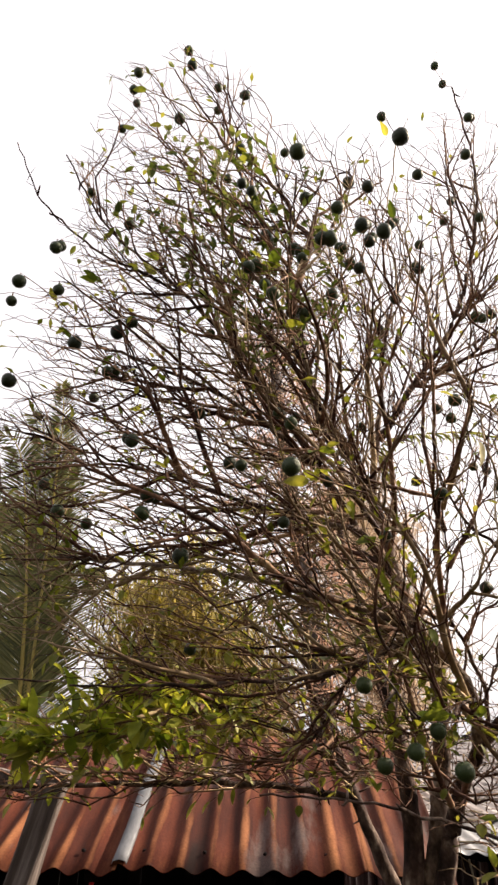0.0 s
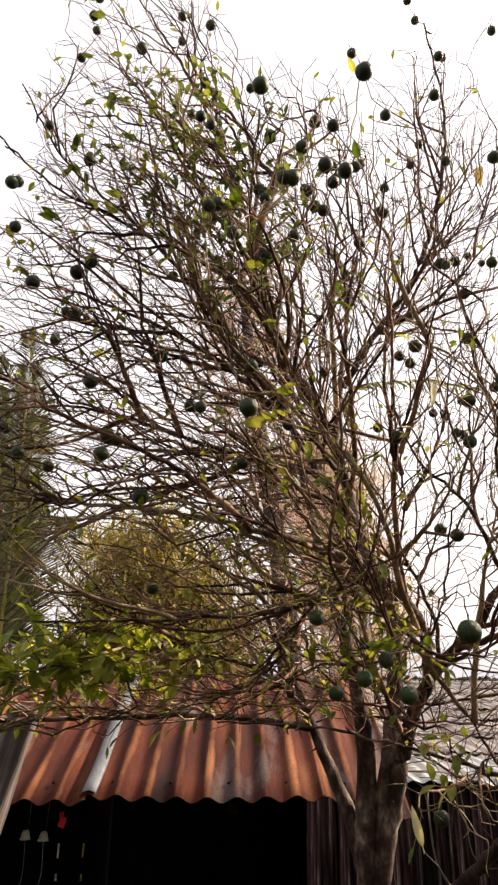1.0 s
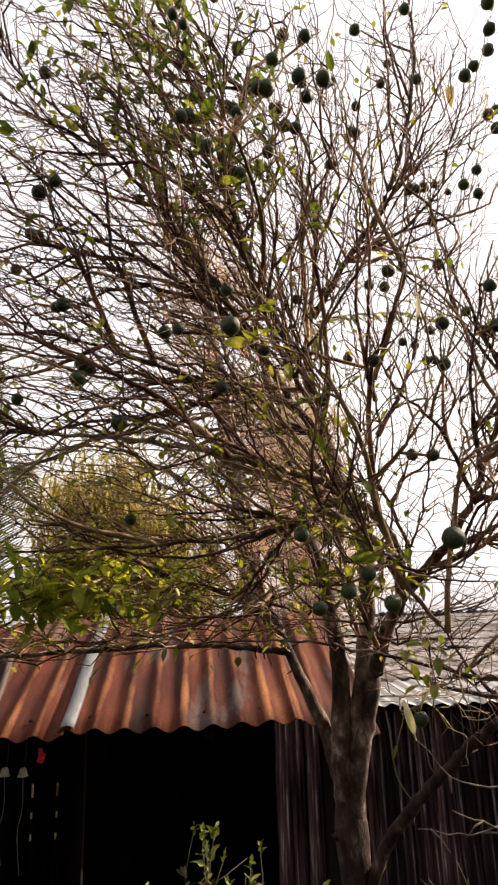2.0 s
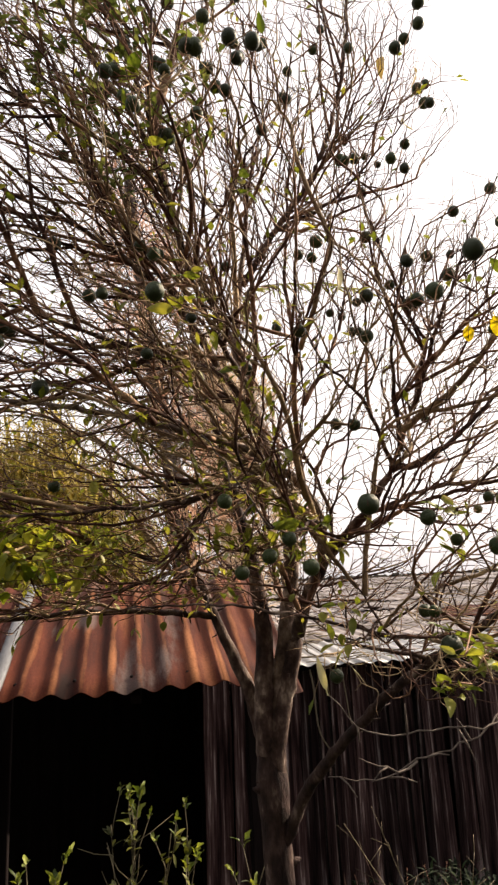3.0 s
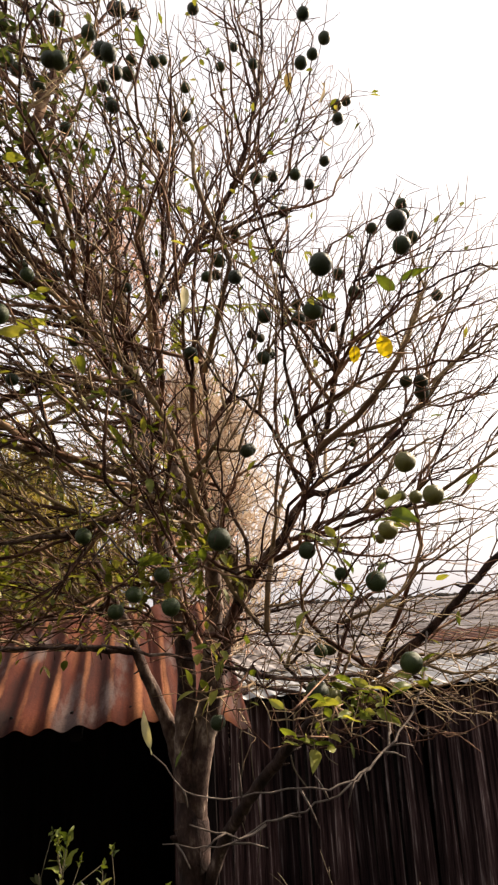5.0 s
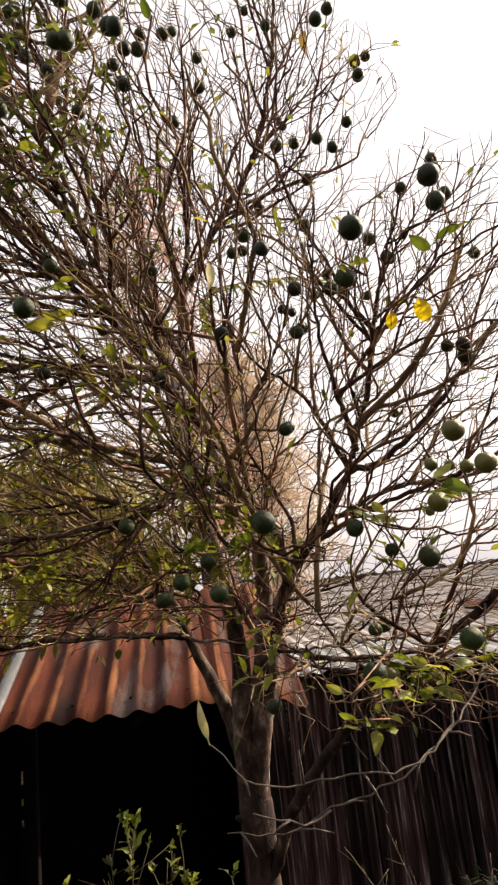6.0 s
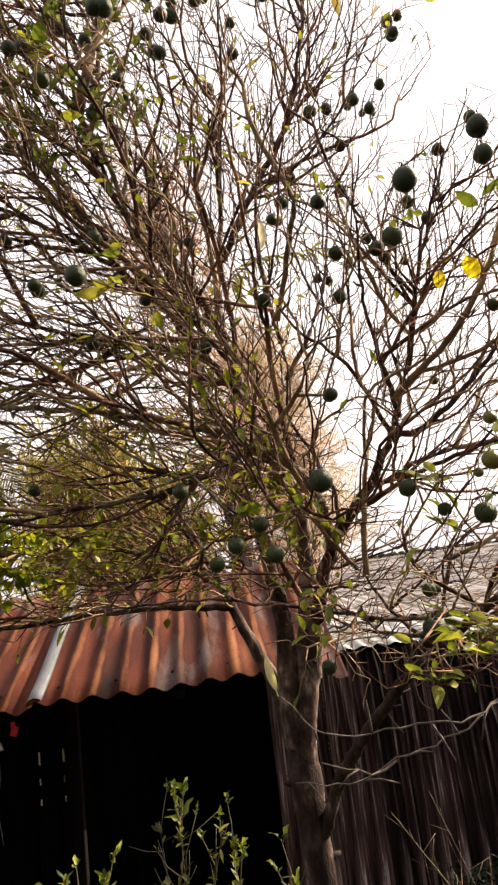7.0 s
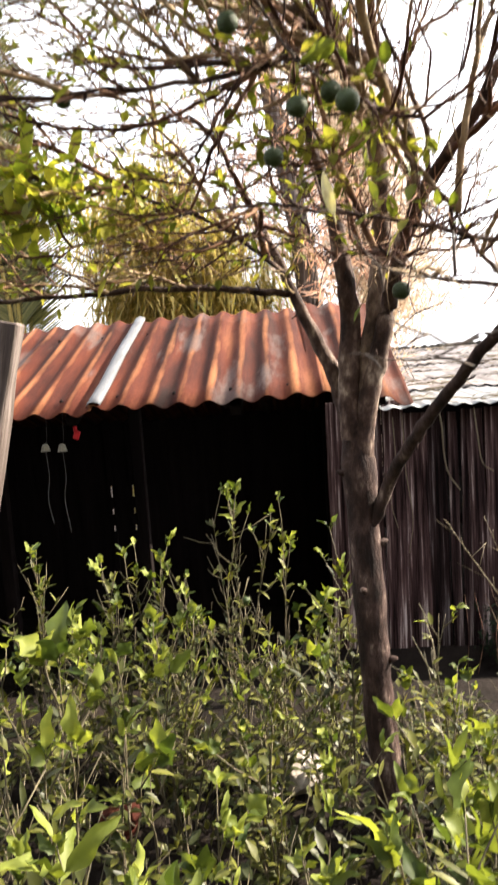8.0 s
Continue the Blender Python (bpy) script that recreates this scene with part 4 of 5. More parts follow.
def build_tree():
    rng = random.Random(77)
    nrng = np.random.RandomState(77)
    tree = thing("citrus_tree", "sparse, half-bare citrus tree hung with small dark green fruit", "tree", (0, 0, 0))

    # trunk, with a flare at the foot and knots
    pts = smooth_path(TRUNK, 0.05)
    rad = [0.051 + 0.035 * max(0.0, 1 - p[2] / 0.25) ** 2 + 0.004 * max(0, p[2] - 1.1) / 0.25 - 0.028 * max(0, p[2] - 1.30) / 0.14 for p in pts]
    s = Strands()
    rad = [r * (1 + 0.07 * math.sin(9.0 * p[2]) * math.sin(23.0 * p[2] + 1.0)) for r, p in zip(rad, pts)]
    s.tube(pts, rad, 20, 0.07, rng)
    for z, a in ((0.62, 0.4), (0.86, 2.0), (0.98, 0.1), (1.22, 2.9)):
        i = min(range(len(pts)), key=lambda k: abs(pts[k][2] - z))
        d = np.array((math.cos(a), -abs(math.sin(a)), 0.35))
        s.tube([pts[i] + d * 0.03, pts[i] + d * 0.062, pts[i] + d * 0.075], [0.016, 0.011, 0.005], 7)
    part_mesh("trunk", s.mesh("trunk", M_BARK), tree, "smooth grey-brown trunk with knots")

    g = Growth(5)
    for k, (way, r0, r1) in enumerate(BOUGHS):
        pts = smooth_path(way, STEP)
        wob = [p + nrng.normal(0, 0.0025, 3) * (0 < i < len(pts) - 1) for i, p in enumerate(pts)]
        n = len(wob)
        rad = [r1 + (r0 - r1) * (1 - i / (n - 1)) ** 1.25 for i in range(n)]
        s = Strands()
        s.tube(wob, rad, 12 if r0 > 0.02 else 7, 0.05, rng)
        # stubs of broken side twigs
        for _ in range(n // 4):
            i = rng.randrange(1, n - 1)
            d = nrng.normal(0, 1, 3)
            d /= np.linalg.norm(d)
            L = rad[i] + 0.012 + 0.03 * rng.random()
            s.tube([wob[i], wob[i] + d * L * 0.6, wob[i] + d * L + (0, 0, 0.006)], [0.004, 0.003, 0.0018], 4)
        bark = M_BARK if way is LOWER_LIMBS[0][0] else (M_LIMB_SUNLIT if way in (SECOND_LEADERS[1][0], LOWER_LIMBS[2][0]) else M_LIMB)
        part_mesh("limb", s.mesh("limb", bark), tree, "thick grey-brown limb, pale with sunlight put into its bark" if bark is M_LIMB_SUNLIT else "")
        last = -1
        for i, p in enumerate(wob):
            w = np.subtract(wob[min(i + 1, n - 1)], wob[max(i - 1, 0)])
            if k < 4 and p[2] < (1.85, 2.30, 2.02, 2.40)[k]:   # the leaders are bare near the fork
                continue
            last = g.node(p, last, w / np.linalg.norm(w), k)

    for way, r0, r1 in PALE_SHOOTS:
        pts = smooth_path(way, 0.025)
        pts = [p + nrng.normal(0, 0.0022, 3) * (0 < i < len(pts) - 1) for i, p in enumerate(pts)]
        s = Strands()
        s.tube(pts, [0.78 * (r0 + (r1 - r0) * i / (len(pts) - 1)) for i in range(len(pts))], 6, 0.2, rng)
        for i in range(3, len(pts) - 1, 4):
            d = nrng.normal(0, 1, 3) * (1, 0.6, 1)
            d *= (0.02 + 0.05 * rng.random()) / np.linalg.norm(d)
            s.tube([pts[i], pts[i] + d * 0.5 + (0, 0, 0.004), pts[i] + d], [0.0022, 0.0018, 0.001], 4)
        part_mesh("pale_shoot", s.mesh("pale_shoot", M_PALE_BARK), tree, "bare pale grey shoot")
    stock = [i for i in range(len(g.pos)) if g.pos[i][2] > 1.6]
    long = g.branch_off(stock, 0.30, (0.28, 0.75), STEP, 1.15, 0.35) + g.branch_off(stock, 0.24, (0.12, 0.40), STEP, 1.3, 0.2)
    mid = g.branch_off(long, 0.36, (0.10, 0.32), 0.030, 0.9, 0.12)
    g.branch_off(mid, 0.36, (0.05, 0.15), 0.026, 0.9, 0.05)
    goals = []
    for c, r, count in CROWN:
        q = nrng.normal(0, 1, (count, 3))
        q /= np.linalg.norm(q, axis=1)[:, None]
        q *= nrng.rand(count, 1) ** (1 / 2.6)
        goals.append(np.array(c) + q * np.array(r))
    fruit = FRUIT_LOW + FRUIT_MID + FRUIT_FULL + FRUIT_UPPER + FRUIT_TOP + FRUIT_EDGE + FRUIT_TIP
    hang = np.array([(x, y, z + 0.03) for x, y, z in fruit])
    goals = np.vstack(goals)
    goals = goals[(goals[:, 1] > 0.95) & (goals[:, 2] > 1.62)]
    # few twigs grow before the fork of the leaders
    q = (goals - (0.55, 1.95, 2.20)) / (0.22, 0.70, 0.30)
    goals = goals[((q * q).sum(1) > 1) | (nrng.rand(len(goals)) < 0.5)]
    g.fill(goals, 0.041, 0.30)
    g.fill(hang, 0.03, 0.55)
    grown = len(g.pos)

    # side spurs, some thorny, some with a leaf
    kids = {}
    for i, p in enumerate(g.par):
        kids.setdefault(p, []).append(i)
    leaf_spots = []
    for i in range(grown):
        if g.limb[i] >= 0:
            continue
        tip = i not in kids
        for _ in range((1 if rng.random() < 0.7 else 0) if tip else (1 if rng.random() < (0.34 if g.pos[i][0] < 0.6 else 0.26) else 0)):
            d = g.way[i] * (0.9 if tip else 0.35) + nrng.normal(0, 0.5, 3) + (0, 0, 0.03)
            d /= np.linalg.norm(d)
            last = i
            steps = rng.choice((1, 1, 2, 2, 3))
            for _ in range(steps):
                d = d + nrng.normal(0, 0.10, 3)
                d /= np.linalg.norm(d)
                last = g.node(g.pos[last] + d * (0.018 + 0.016 * rng.random()), last, d, -2)
            leaf_spots.append(last)

    n = len(g.pos)
    load = np.zeros(n)
    for i in range(n - 1, -1, -1):
        if load[i] == 0:
            load[i] = 1
        if g.par[i] >= 0:
            load[g.par[i]] += load[i]
    radius = 0.00105 * load ** 0.45
    # which branch each node belongs to: the first node off a limb
    root = [-1] * n
    for i in range(n):
        if g.limb[i] >= 0:
            continue
        p = g.par[i]
        root[i] = i if (p < 0 or g.limb[p] >= 0) else root[p]
    kids = {}
    for i, p in enumerate(g.par):
        if g.limb[i] < 0:
            kids.setdefault(p, []).append(i)
    chains = {}
    for i in range(n):
        if g.limb[i] >= 0 or g.par[i] < 0:
            continue
        p = g.par[i]
        lead = max(kids[p], key=lambda k: load[k])
        if g.limb[p] >= 0 or lead != i:
            chain = [p, i]
            j = i
            while j in kids:
                j = max(kids[j], key=lambda k: load[k])
                chain.append(j)
            chains.setdefault(root[i], []).append(chain)
    loose = Strands()
    for r, group in chains.items():
        big = load[r] > 14
        s = Strands() if big else loose
        for chain in group:
            pts = [g.pos[j] for j in chain]
            rr = [min(radius[chain[0]], radius[chain[1]] * 1.15)] + [radius[j] for j in chain[1:]]
            rr[-1] *= 0.6
            thick = rr[0]
            s.tube(pts, rr, 6 if thick > 0.005 else (4 if thick > 0.0022 else 3))
        if big:
            # twig tone varies; the larger pale share low and left imitates sunlit twigs
            young = rng.random() < (0.48 if g.pos[r][2] < 2.3 else (0.34 if g.pos[r][0] < 0.5 and g.pos[r][2] < 2.95 else 0.16))
            part_mesh("branch", s.mesh("branch", M_TWIG_PALE if young else M_TWIG), tree)
    part_mesh("twig_tangle", loose.mesh("twig_tangle", M_TWIG), tree, "fine bare twigs", kind="stuff")

    # fruit on short stalks, each from the nearest twig
    meshes = [fruit_mesh(k) for k in range(5)]
    pale = meshes[0].copy()
    pale.materials.clear()
    pale.materials.append(M_FRUIT_PALE)
    P = np.array(g.pos)
    small_fruit = {(0.01, 1.05, 3.10): 0.0115, (0.03, 1.08, 3.11): 0.0115, (0.53, 0.97, 2.46): 0.0115, (0.8, 1.13, 2.14): 0.0115, (0.874, 1.157, 2.136): 0.0125, (0.95, 1.39, 2.18): 0.012, (0.98, 1.61, 2.11): 0.012}
    near_low = {(0.88, 1.1, 2.13), (0.828, 1.084, 2.185), (0.874, 1.157, 2.136), (0.8, 1.13, 2.14), (0.95, 1.39, 2.18), (0.76, 1.4, 1.78), (0.89, 1.34, 2.1), (0.98, 1.61, 2.11)}
    for k, q in enumerate(fruit):
        c = np.array(q)
        r = 0.0145 + 0.0060 * rng.random() + (0.0015 if q[1] < 1.35 else 0.0)
        r = small_fruit.get(q, r)
        top = c + (0, 0, r * 0.95)
        i = int(np.argmin(np.linalg.norm(P - (top + (0, 0, 0.02)), axis=1)))
        a = P[i]
        mid = (a + top) / 2 + (0, 0, 0.35 * np.linalg.norm(a - top) * 0.5)
        path = smooth_path([a, mid, top - (0, 0, 0.004)], 0.02)
        stalks = Strands()
        stalks.tube(path, [max(0.0011, 0.002 - 0.0002 * j) for j in range(len(path))], 4)
        part_mesh("fruit_stalk", stalks.mesh("fruit_stalk", M_TWIG), tree)
        me = pale if q in near_low else meshes[k % 5]
        m = Matrix.LocRotScale(Vector(q), Euler((rng.gauss(0, 0.25), rng.gauss(0, 0.25), rng.random() * 6)), (r, r, r * (0.94 + 0.1 * rng.random())))
        part_mesh("fruit", me, tree, "pale yellow-green ripening fruit" if me is pale else "", m)

    # leaves: sprays where the foliage is left, single ones scattered over the twigs
    shapes = [leaf_mesh("leaf", M_LEAF, 0.046 + 0.006 * k, 0.021 + 0.003 * k, 0.12 + 0.1 * k, k) for k in range(4)]
    yellow = leaf_mesh("leaf", M_LEAF_YELLOW, 0.062, 0.032, 0.1, 9)
    dry = leaf_mesh("leaf", M_LEAF_DRY, 0.07, 0.030, 0.5, 12)
    made = [0]

    def hang_leaf(me, at, way, scale=1.0, label="", side=None):
        d = Vector(way).normalized()
        if side is not None:
            x = (Vector(side) - d * d.dot(Vector(side))).normalized()
            turn = Matrix((x, d, x.cross(d))).transposed().to_4x4()
        else:
            turn = d.to_track_quat("Y", "Z").to_matrix().to_4x4() @ pose(0, 0, 0, 0, rng.gauss(0, 35), 0)
        part_mesh("leaf", me, tree, label, Matrix.Translation(at) @ turn @ Matrix.Scale(scale, 4))
        made[0] += 1

    high_sprays = [((-0.55, 1.50, 3.10), 3, 0.7), ((-0.50, 1.55, 3.05), 2, 0.8), ((0.02, 1.45, 3.62), 5, 0.9), ((-0.45, 1.6, 3.45), 4, 0.8),
              ((-0.25, 1.62, 3.35), 3, 0.9), ((-0.40, 1.5, 3.2), 3, 1.0), ((0.18, 1.30, 2.50), 3, 0.8), ((0.17, 1.235, 2.53), 3, 0.8),
              ((0.305, 1.40, 2.385), 3, 1.0)]
    front_sprays = [((0.61, 1.145, 1.725), 5, 0.6), ((0.58, 1.05, 1.79), 2, 0.5), ((0.70, 1.16, 1.76), 5, 0.65), ((0.79, 1.20, 1.80), 5, 0.65),
              ((0.78, 1.40, 2.08), 6, 1.0), ((0.82, 1.44, 1.98), 5, 1.0), ((0.52, 1.50, 2.04), 4, 0.8), ((0.44, 1.40, 2.10), 3, 0.8),
              ((0.28, 1.42, 2.16), 3, 0.8), ((0.80, 1.35, 1.76), 11, 0.75), ((0.92, 1.36, 1.78), 11, 0.75), ((0.72, 1.32, 1.68), 7, 0.7),
              ((0.86, 1.45, 1.72), 8, 0.9), ((0.76, 1.45, 1.80), 7, 0.8)]
    low_sprays = [((0.05, 1.30, 3.05), 5, 1.0), ((0.35, 1.50, 2.95), 4, 0.9), ((0.72, 1.10, 2.45), 4, 0.5), ((1.00, 1.30, 2.62), 3, 0.9),
              ((-0.62, 2.0, 1.98), 14, 1.4), ((-0.42, 1.95, 2.02), 12, 1.3), ((-0.78, 2.05, 1.95), 14, 1.4), ((-0.25, 2.0, 2.02), 10, 1.2),
              ((-0.70, 1.9, 2.06), 10, 1.3), ((-0.52, 1.9, 1.97), 10, 1.3), ((-0.50, 2.0, 2.15), 7, 1.0), ((-0.05, 2.0, 2.05), 5, 0.9),
              ((0.85, 1.15, 2.05), 4, 0.9)]
    sprays = high_sprays + front_sprays + low_sprays
    stems = Strands()
    for at, count, size in sprays:
        i = int(np.argmin(np.linalg.norm(P - at, axis=1)))
        base = P[i]
        tip = np.array(at) + nrng.normal(0, 0.012, 3)
        path = smooth_path([base, (base + tip) / 2 + (0, 0, 0.01), tip + (0, 0, 0.02)], 0.02)
        stems.tube(path, [0.0016] * len(path), 4)
        for k in range(count):
            p = path[max(0, len(path) - 1 - rng.randrange(3))] + nrng.normal(0, 0.010, 3)
            a = rng.random() * 6.28
            way = (math.cos(a), math.sin(a) - 0.2, rng.gauss(0.25, 0.5))
            stems.tube([path[-1], (path[-1] + p) / 2, p], [0.0013, 0.0011, 0.0009], 3)
            hang_leaf(shapes[rng.randrange(4)], p, way, size * (0.75 + 0.4 * rng.random()))
    for at, way, size in (((0.92, 1.33, 2.545), (0.1, -0.2, -1), 1.1), ((0.87, 1.36, 2.53), (-0.15, -0.1, -1), 0.8)):
        i = int(np.argmin(np.linalg.norm(P - at, axis=1)))
        stems.tube([P[i], (P[i] + at) / 2 + (0, 0, 0.006), np.array(at)], [0.0014, 0.0012, 0.001], 4)
        hang_leaf(yellow, at, way, size, "bright yellow dying leaf", (0.91, -0.42, 0))
    for at, way, size in (((1.02, 1.83, 3.52), (0, 0, -1), 1.0), ((0.86, 1.62, 3.55), (-0.3, 0, -1), 0.9), ((0.95, 1.6, 3.5), (0.2, 0, -1), 0.9)):
        i = int(np.argmin(np.linalg.norm(P - at, axis=1)))
        stems.tube([P[i], (P[i] + at) / 2 + (0, 0, 0.006), np.array(at)], [0.0014, 0.0012, 0.001], 4)
        hang_leaf(dry, at, way, size, "withered pale hanging leaf")
    pale_leaf = leaf_mesh("leaf", M_LEAF_PALE, 0.055, 0.030, 0.35, 14)
    for at, way, size in (((0.46, 1.12, 2.53), (0.15, -0.1, -1), 0.85),):
        i = int(np.argmin(np.linalg.norm(P - at, axis=1)))
        stems.tube([P[i], (P[i] + at) / 2 + (0, 0, 0.006), np.array(at)], [0.0014, 0.0012, 0.001], 4)
        hang_leaf(pale_leaf, at, way, size, "bleached pale hanging leaf")
    for at, way, size in (((0.306, 1.493, 2.385), (0.6, 0.1, -0.6), 1.2), ((0.535, 1.926, 2.10), (0.2, -0.3, -0.8), 1.5), ((0.47, 1.95, 2.17), (-0.1, -0.3, 0.9), 1.4), ((0.50, 1.9, 2.06), (0.5, -0.3, 0.7), 1.3), ((0.42, 1.85, 2.16), (-0.6, -0.3, 0.5), 1.2)):
        i = int(np.argmin(np.linalg.norm(P - at, axis=1)))
        stems.tube([P[i], (P[i] + at) / 2 + (0, 0, 0.006), np.array(at)], [0.0014, 0.0012, 0.001], 4)
        hang_leaf(shapes[3], at, way, size)
    slim = leaf_mesh("leaf", M_LEAF_PALE, 0.060, 0.014, 0.15, 16)
    hang_leaf(slim, (0.393, 1.16, 1.75), (-0.22, 0.05, 1), 0.95)
    part_mesh("stalk_tangle", stems.mesh("stalk_tangle", M_TWIG), tree, kind="stuff")
    rng.shuffle(leaf_spots)
    leaf_spots = [i for i in leaf_spots if g.pos[i][1] > 1.3 and (g.pos[i][0] < 0.75 or rng.random() < 0.35)]
    for i in leaf_spots[:150]:
        w = g.way[i] + nrng.normal(0, 0.6, 3)
        hang_leaf(shapes[rng.randrange(4)], g.pos[i], w, 0.45 + 0.4 * rng.random())
    small = Strands()
    for i in leaf_spots[150:1250]:
        w = g.way[i] + nrng.normal(0, 0.6, 3)
        small.blade(g.pos[i], w, (0, 0, 1), 0.016 + 0.018 * rng.random(), 0.010 + 0.006 * rng.random(), 0.15, 0.3, 2)
    low = [i for i in range(len(g.pos)) if g.limb[i] < 0 and g.pos[i][0] < 0.55 and g.pos[i][2] < 2.55]
    for i in rng.sample(low, 820):
        thick = 1.0 if g.pos[i][2] < 2.25 else 0.75
        w = g.way[i] + nrng.normal(0, 0.7, 3)
        small.blade(g.pos[i], w, (0, 0, 1), (0.028 + 0.026 * rng.random()) * thick, (0.014 + 0.010 * rng.random()) * thick, 0.15, 0.3, 3)
    # dull leaves high in the crown, rosettes over the rusty roof with sunlight put into their colour
    dull, young = Strands(), Strands()
    for into, centre, half, count, size in ((dull, (0.10, 1.45, 3.22), (0.26, 0.26, 0.30), 420, 0.027), (dull, (-0.12, 1.50, 3.48), (0.30, 0.22, 0.30), 260, 0.032),
                                            (young, (-0.40, 2.00, 2.04), (0.36, 0.25, 0.12), 380, 0.066), (small, (-0.05, 2.10, 2.06), (0.30, 0.20, 0.08), 160, 0.042),
                                            (small, (0.50, 1.90, 2.08), (0.22, 0.2, 0.12), 130, 0.042)):
        q = (P - centre) / half
        inside = np.where((q * q).sum(1) < 1)[0]
        if len(inside) == 0:
            continue
        for _ in range(count // 3):
            i = int(inside[nrng.randint(len(inside))])
            for _ in range(3):
                w = g.way[i] * 0.4 + nrng.normal(0, 0.8, 3) + (0, -0.2, 0.2)
                into.blade(P[i] + nrng.normal(0, 0.004, 3), w, (0, 0, 1), size * (0.7 + 0.6 * rng.random()), size * (0.36 + 0.2 * rng.random()), 0.15, 0.3, 3)
    part_mesh("dull_foliage", dull.mesh("dull_foliage", M_LEAF_DULL), tree, "dull grey-green leaves high in the crown", kind="stuff")
    part_mesh("young_foliage", young.mesh("young_foliage", M_LEAF_SUNLIT), tree, "yellow-green leaves with sunlight put into their colour", kind="stuff")
    spray = Strands()
    path = smooth_path([(0.66, 2.36, 2.60), (0.53, 2.46, 3.10), (0.81, 2.50, 3.21), (1.11, 2.52, 3.19)], 0.022)
    spray.tube(path, [0.003 - 0.002 * j / len(path) for j in range(len(path))], 4)
    for p in path[len(path) // 3:]:
        for sgn in (-1, 1):
            small.blade(p, (0.4, 0.3 * sgn, -0.5 + 0.5 * rng.random()), (0, -1, 0.3), 0.05 + 0.03 * rng.random(), 0.014, 0.3, 0.2, 3)
    fern = smooth_path([(0.42, 1.62, 3.46), (0.445, 1.61, 3.53), (0.485, 1.60, 3.61)], 0.010)
    rib = Strands()
    rib.tube(fern, [0.0012] * len(fern), 3)
    for p in fern[2:]:
        for sgn in (-1, 1):
            rib.blade(p, (0.9 * sgn, 0, 0.55 - 0.5 * sgn), (0, -1, 0), 0.022, 0.004, 0.1, 0.1, 2)
    part_mesh("frond", rib.mesh("frond", M_TWIG), tree, "small dark feathered frond")
    part_mesh("leafy_shoot", spray.mesh("leafy_shoot", M_TWIG), tree)
    part_mesh("small_foliage", small.mesh("small_foliage", M_TREE_STUFF), tree, "sparse small yellow-green leaves", kind="stuff")


build_tree()


# ---- young citrus shrubs before the shed ----
SHRUB_LEAVES = [leaf_mesh("leaf", M_SHRUB, 0.036 + 0.006 * k, 0.016 + 0.0032 * (k * 3 % 7), -0.10 + 0.22 * (k % 4), 30 + k, 0.75) for k in range(7)]

SHRUB_FRUIT = fruit_mesh(9)


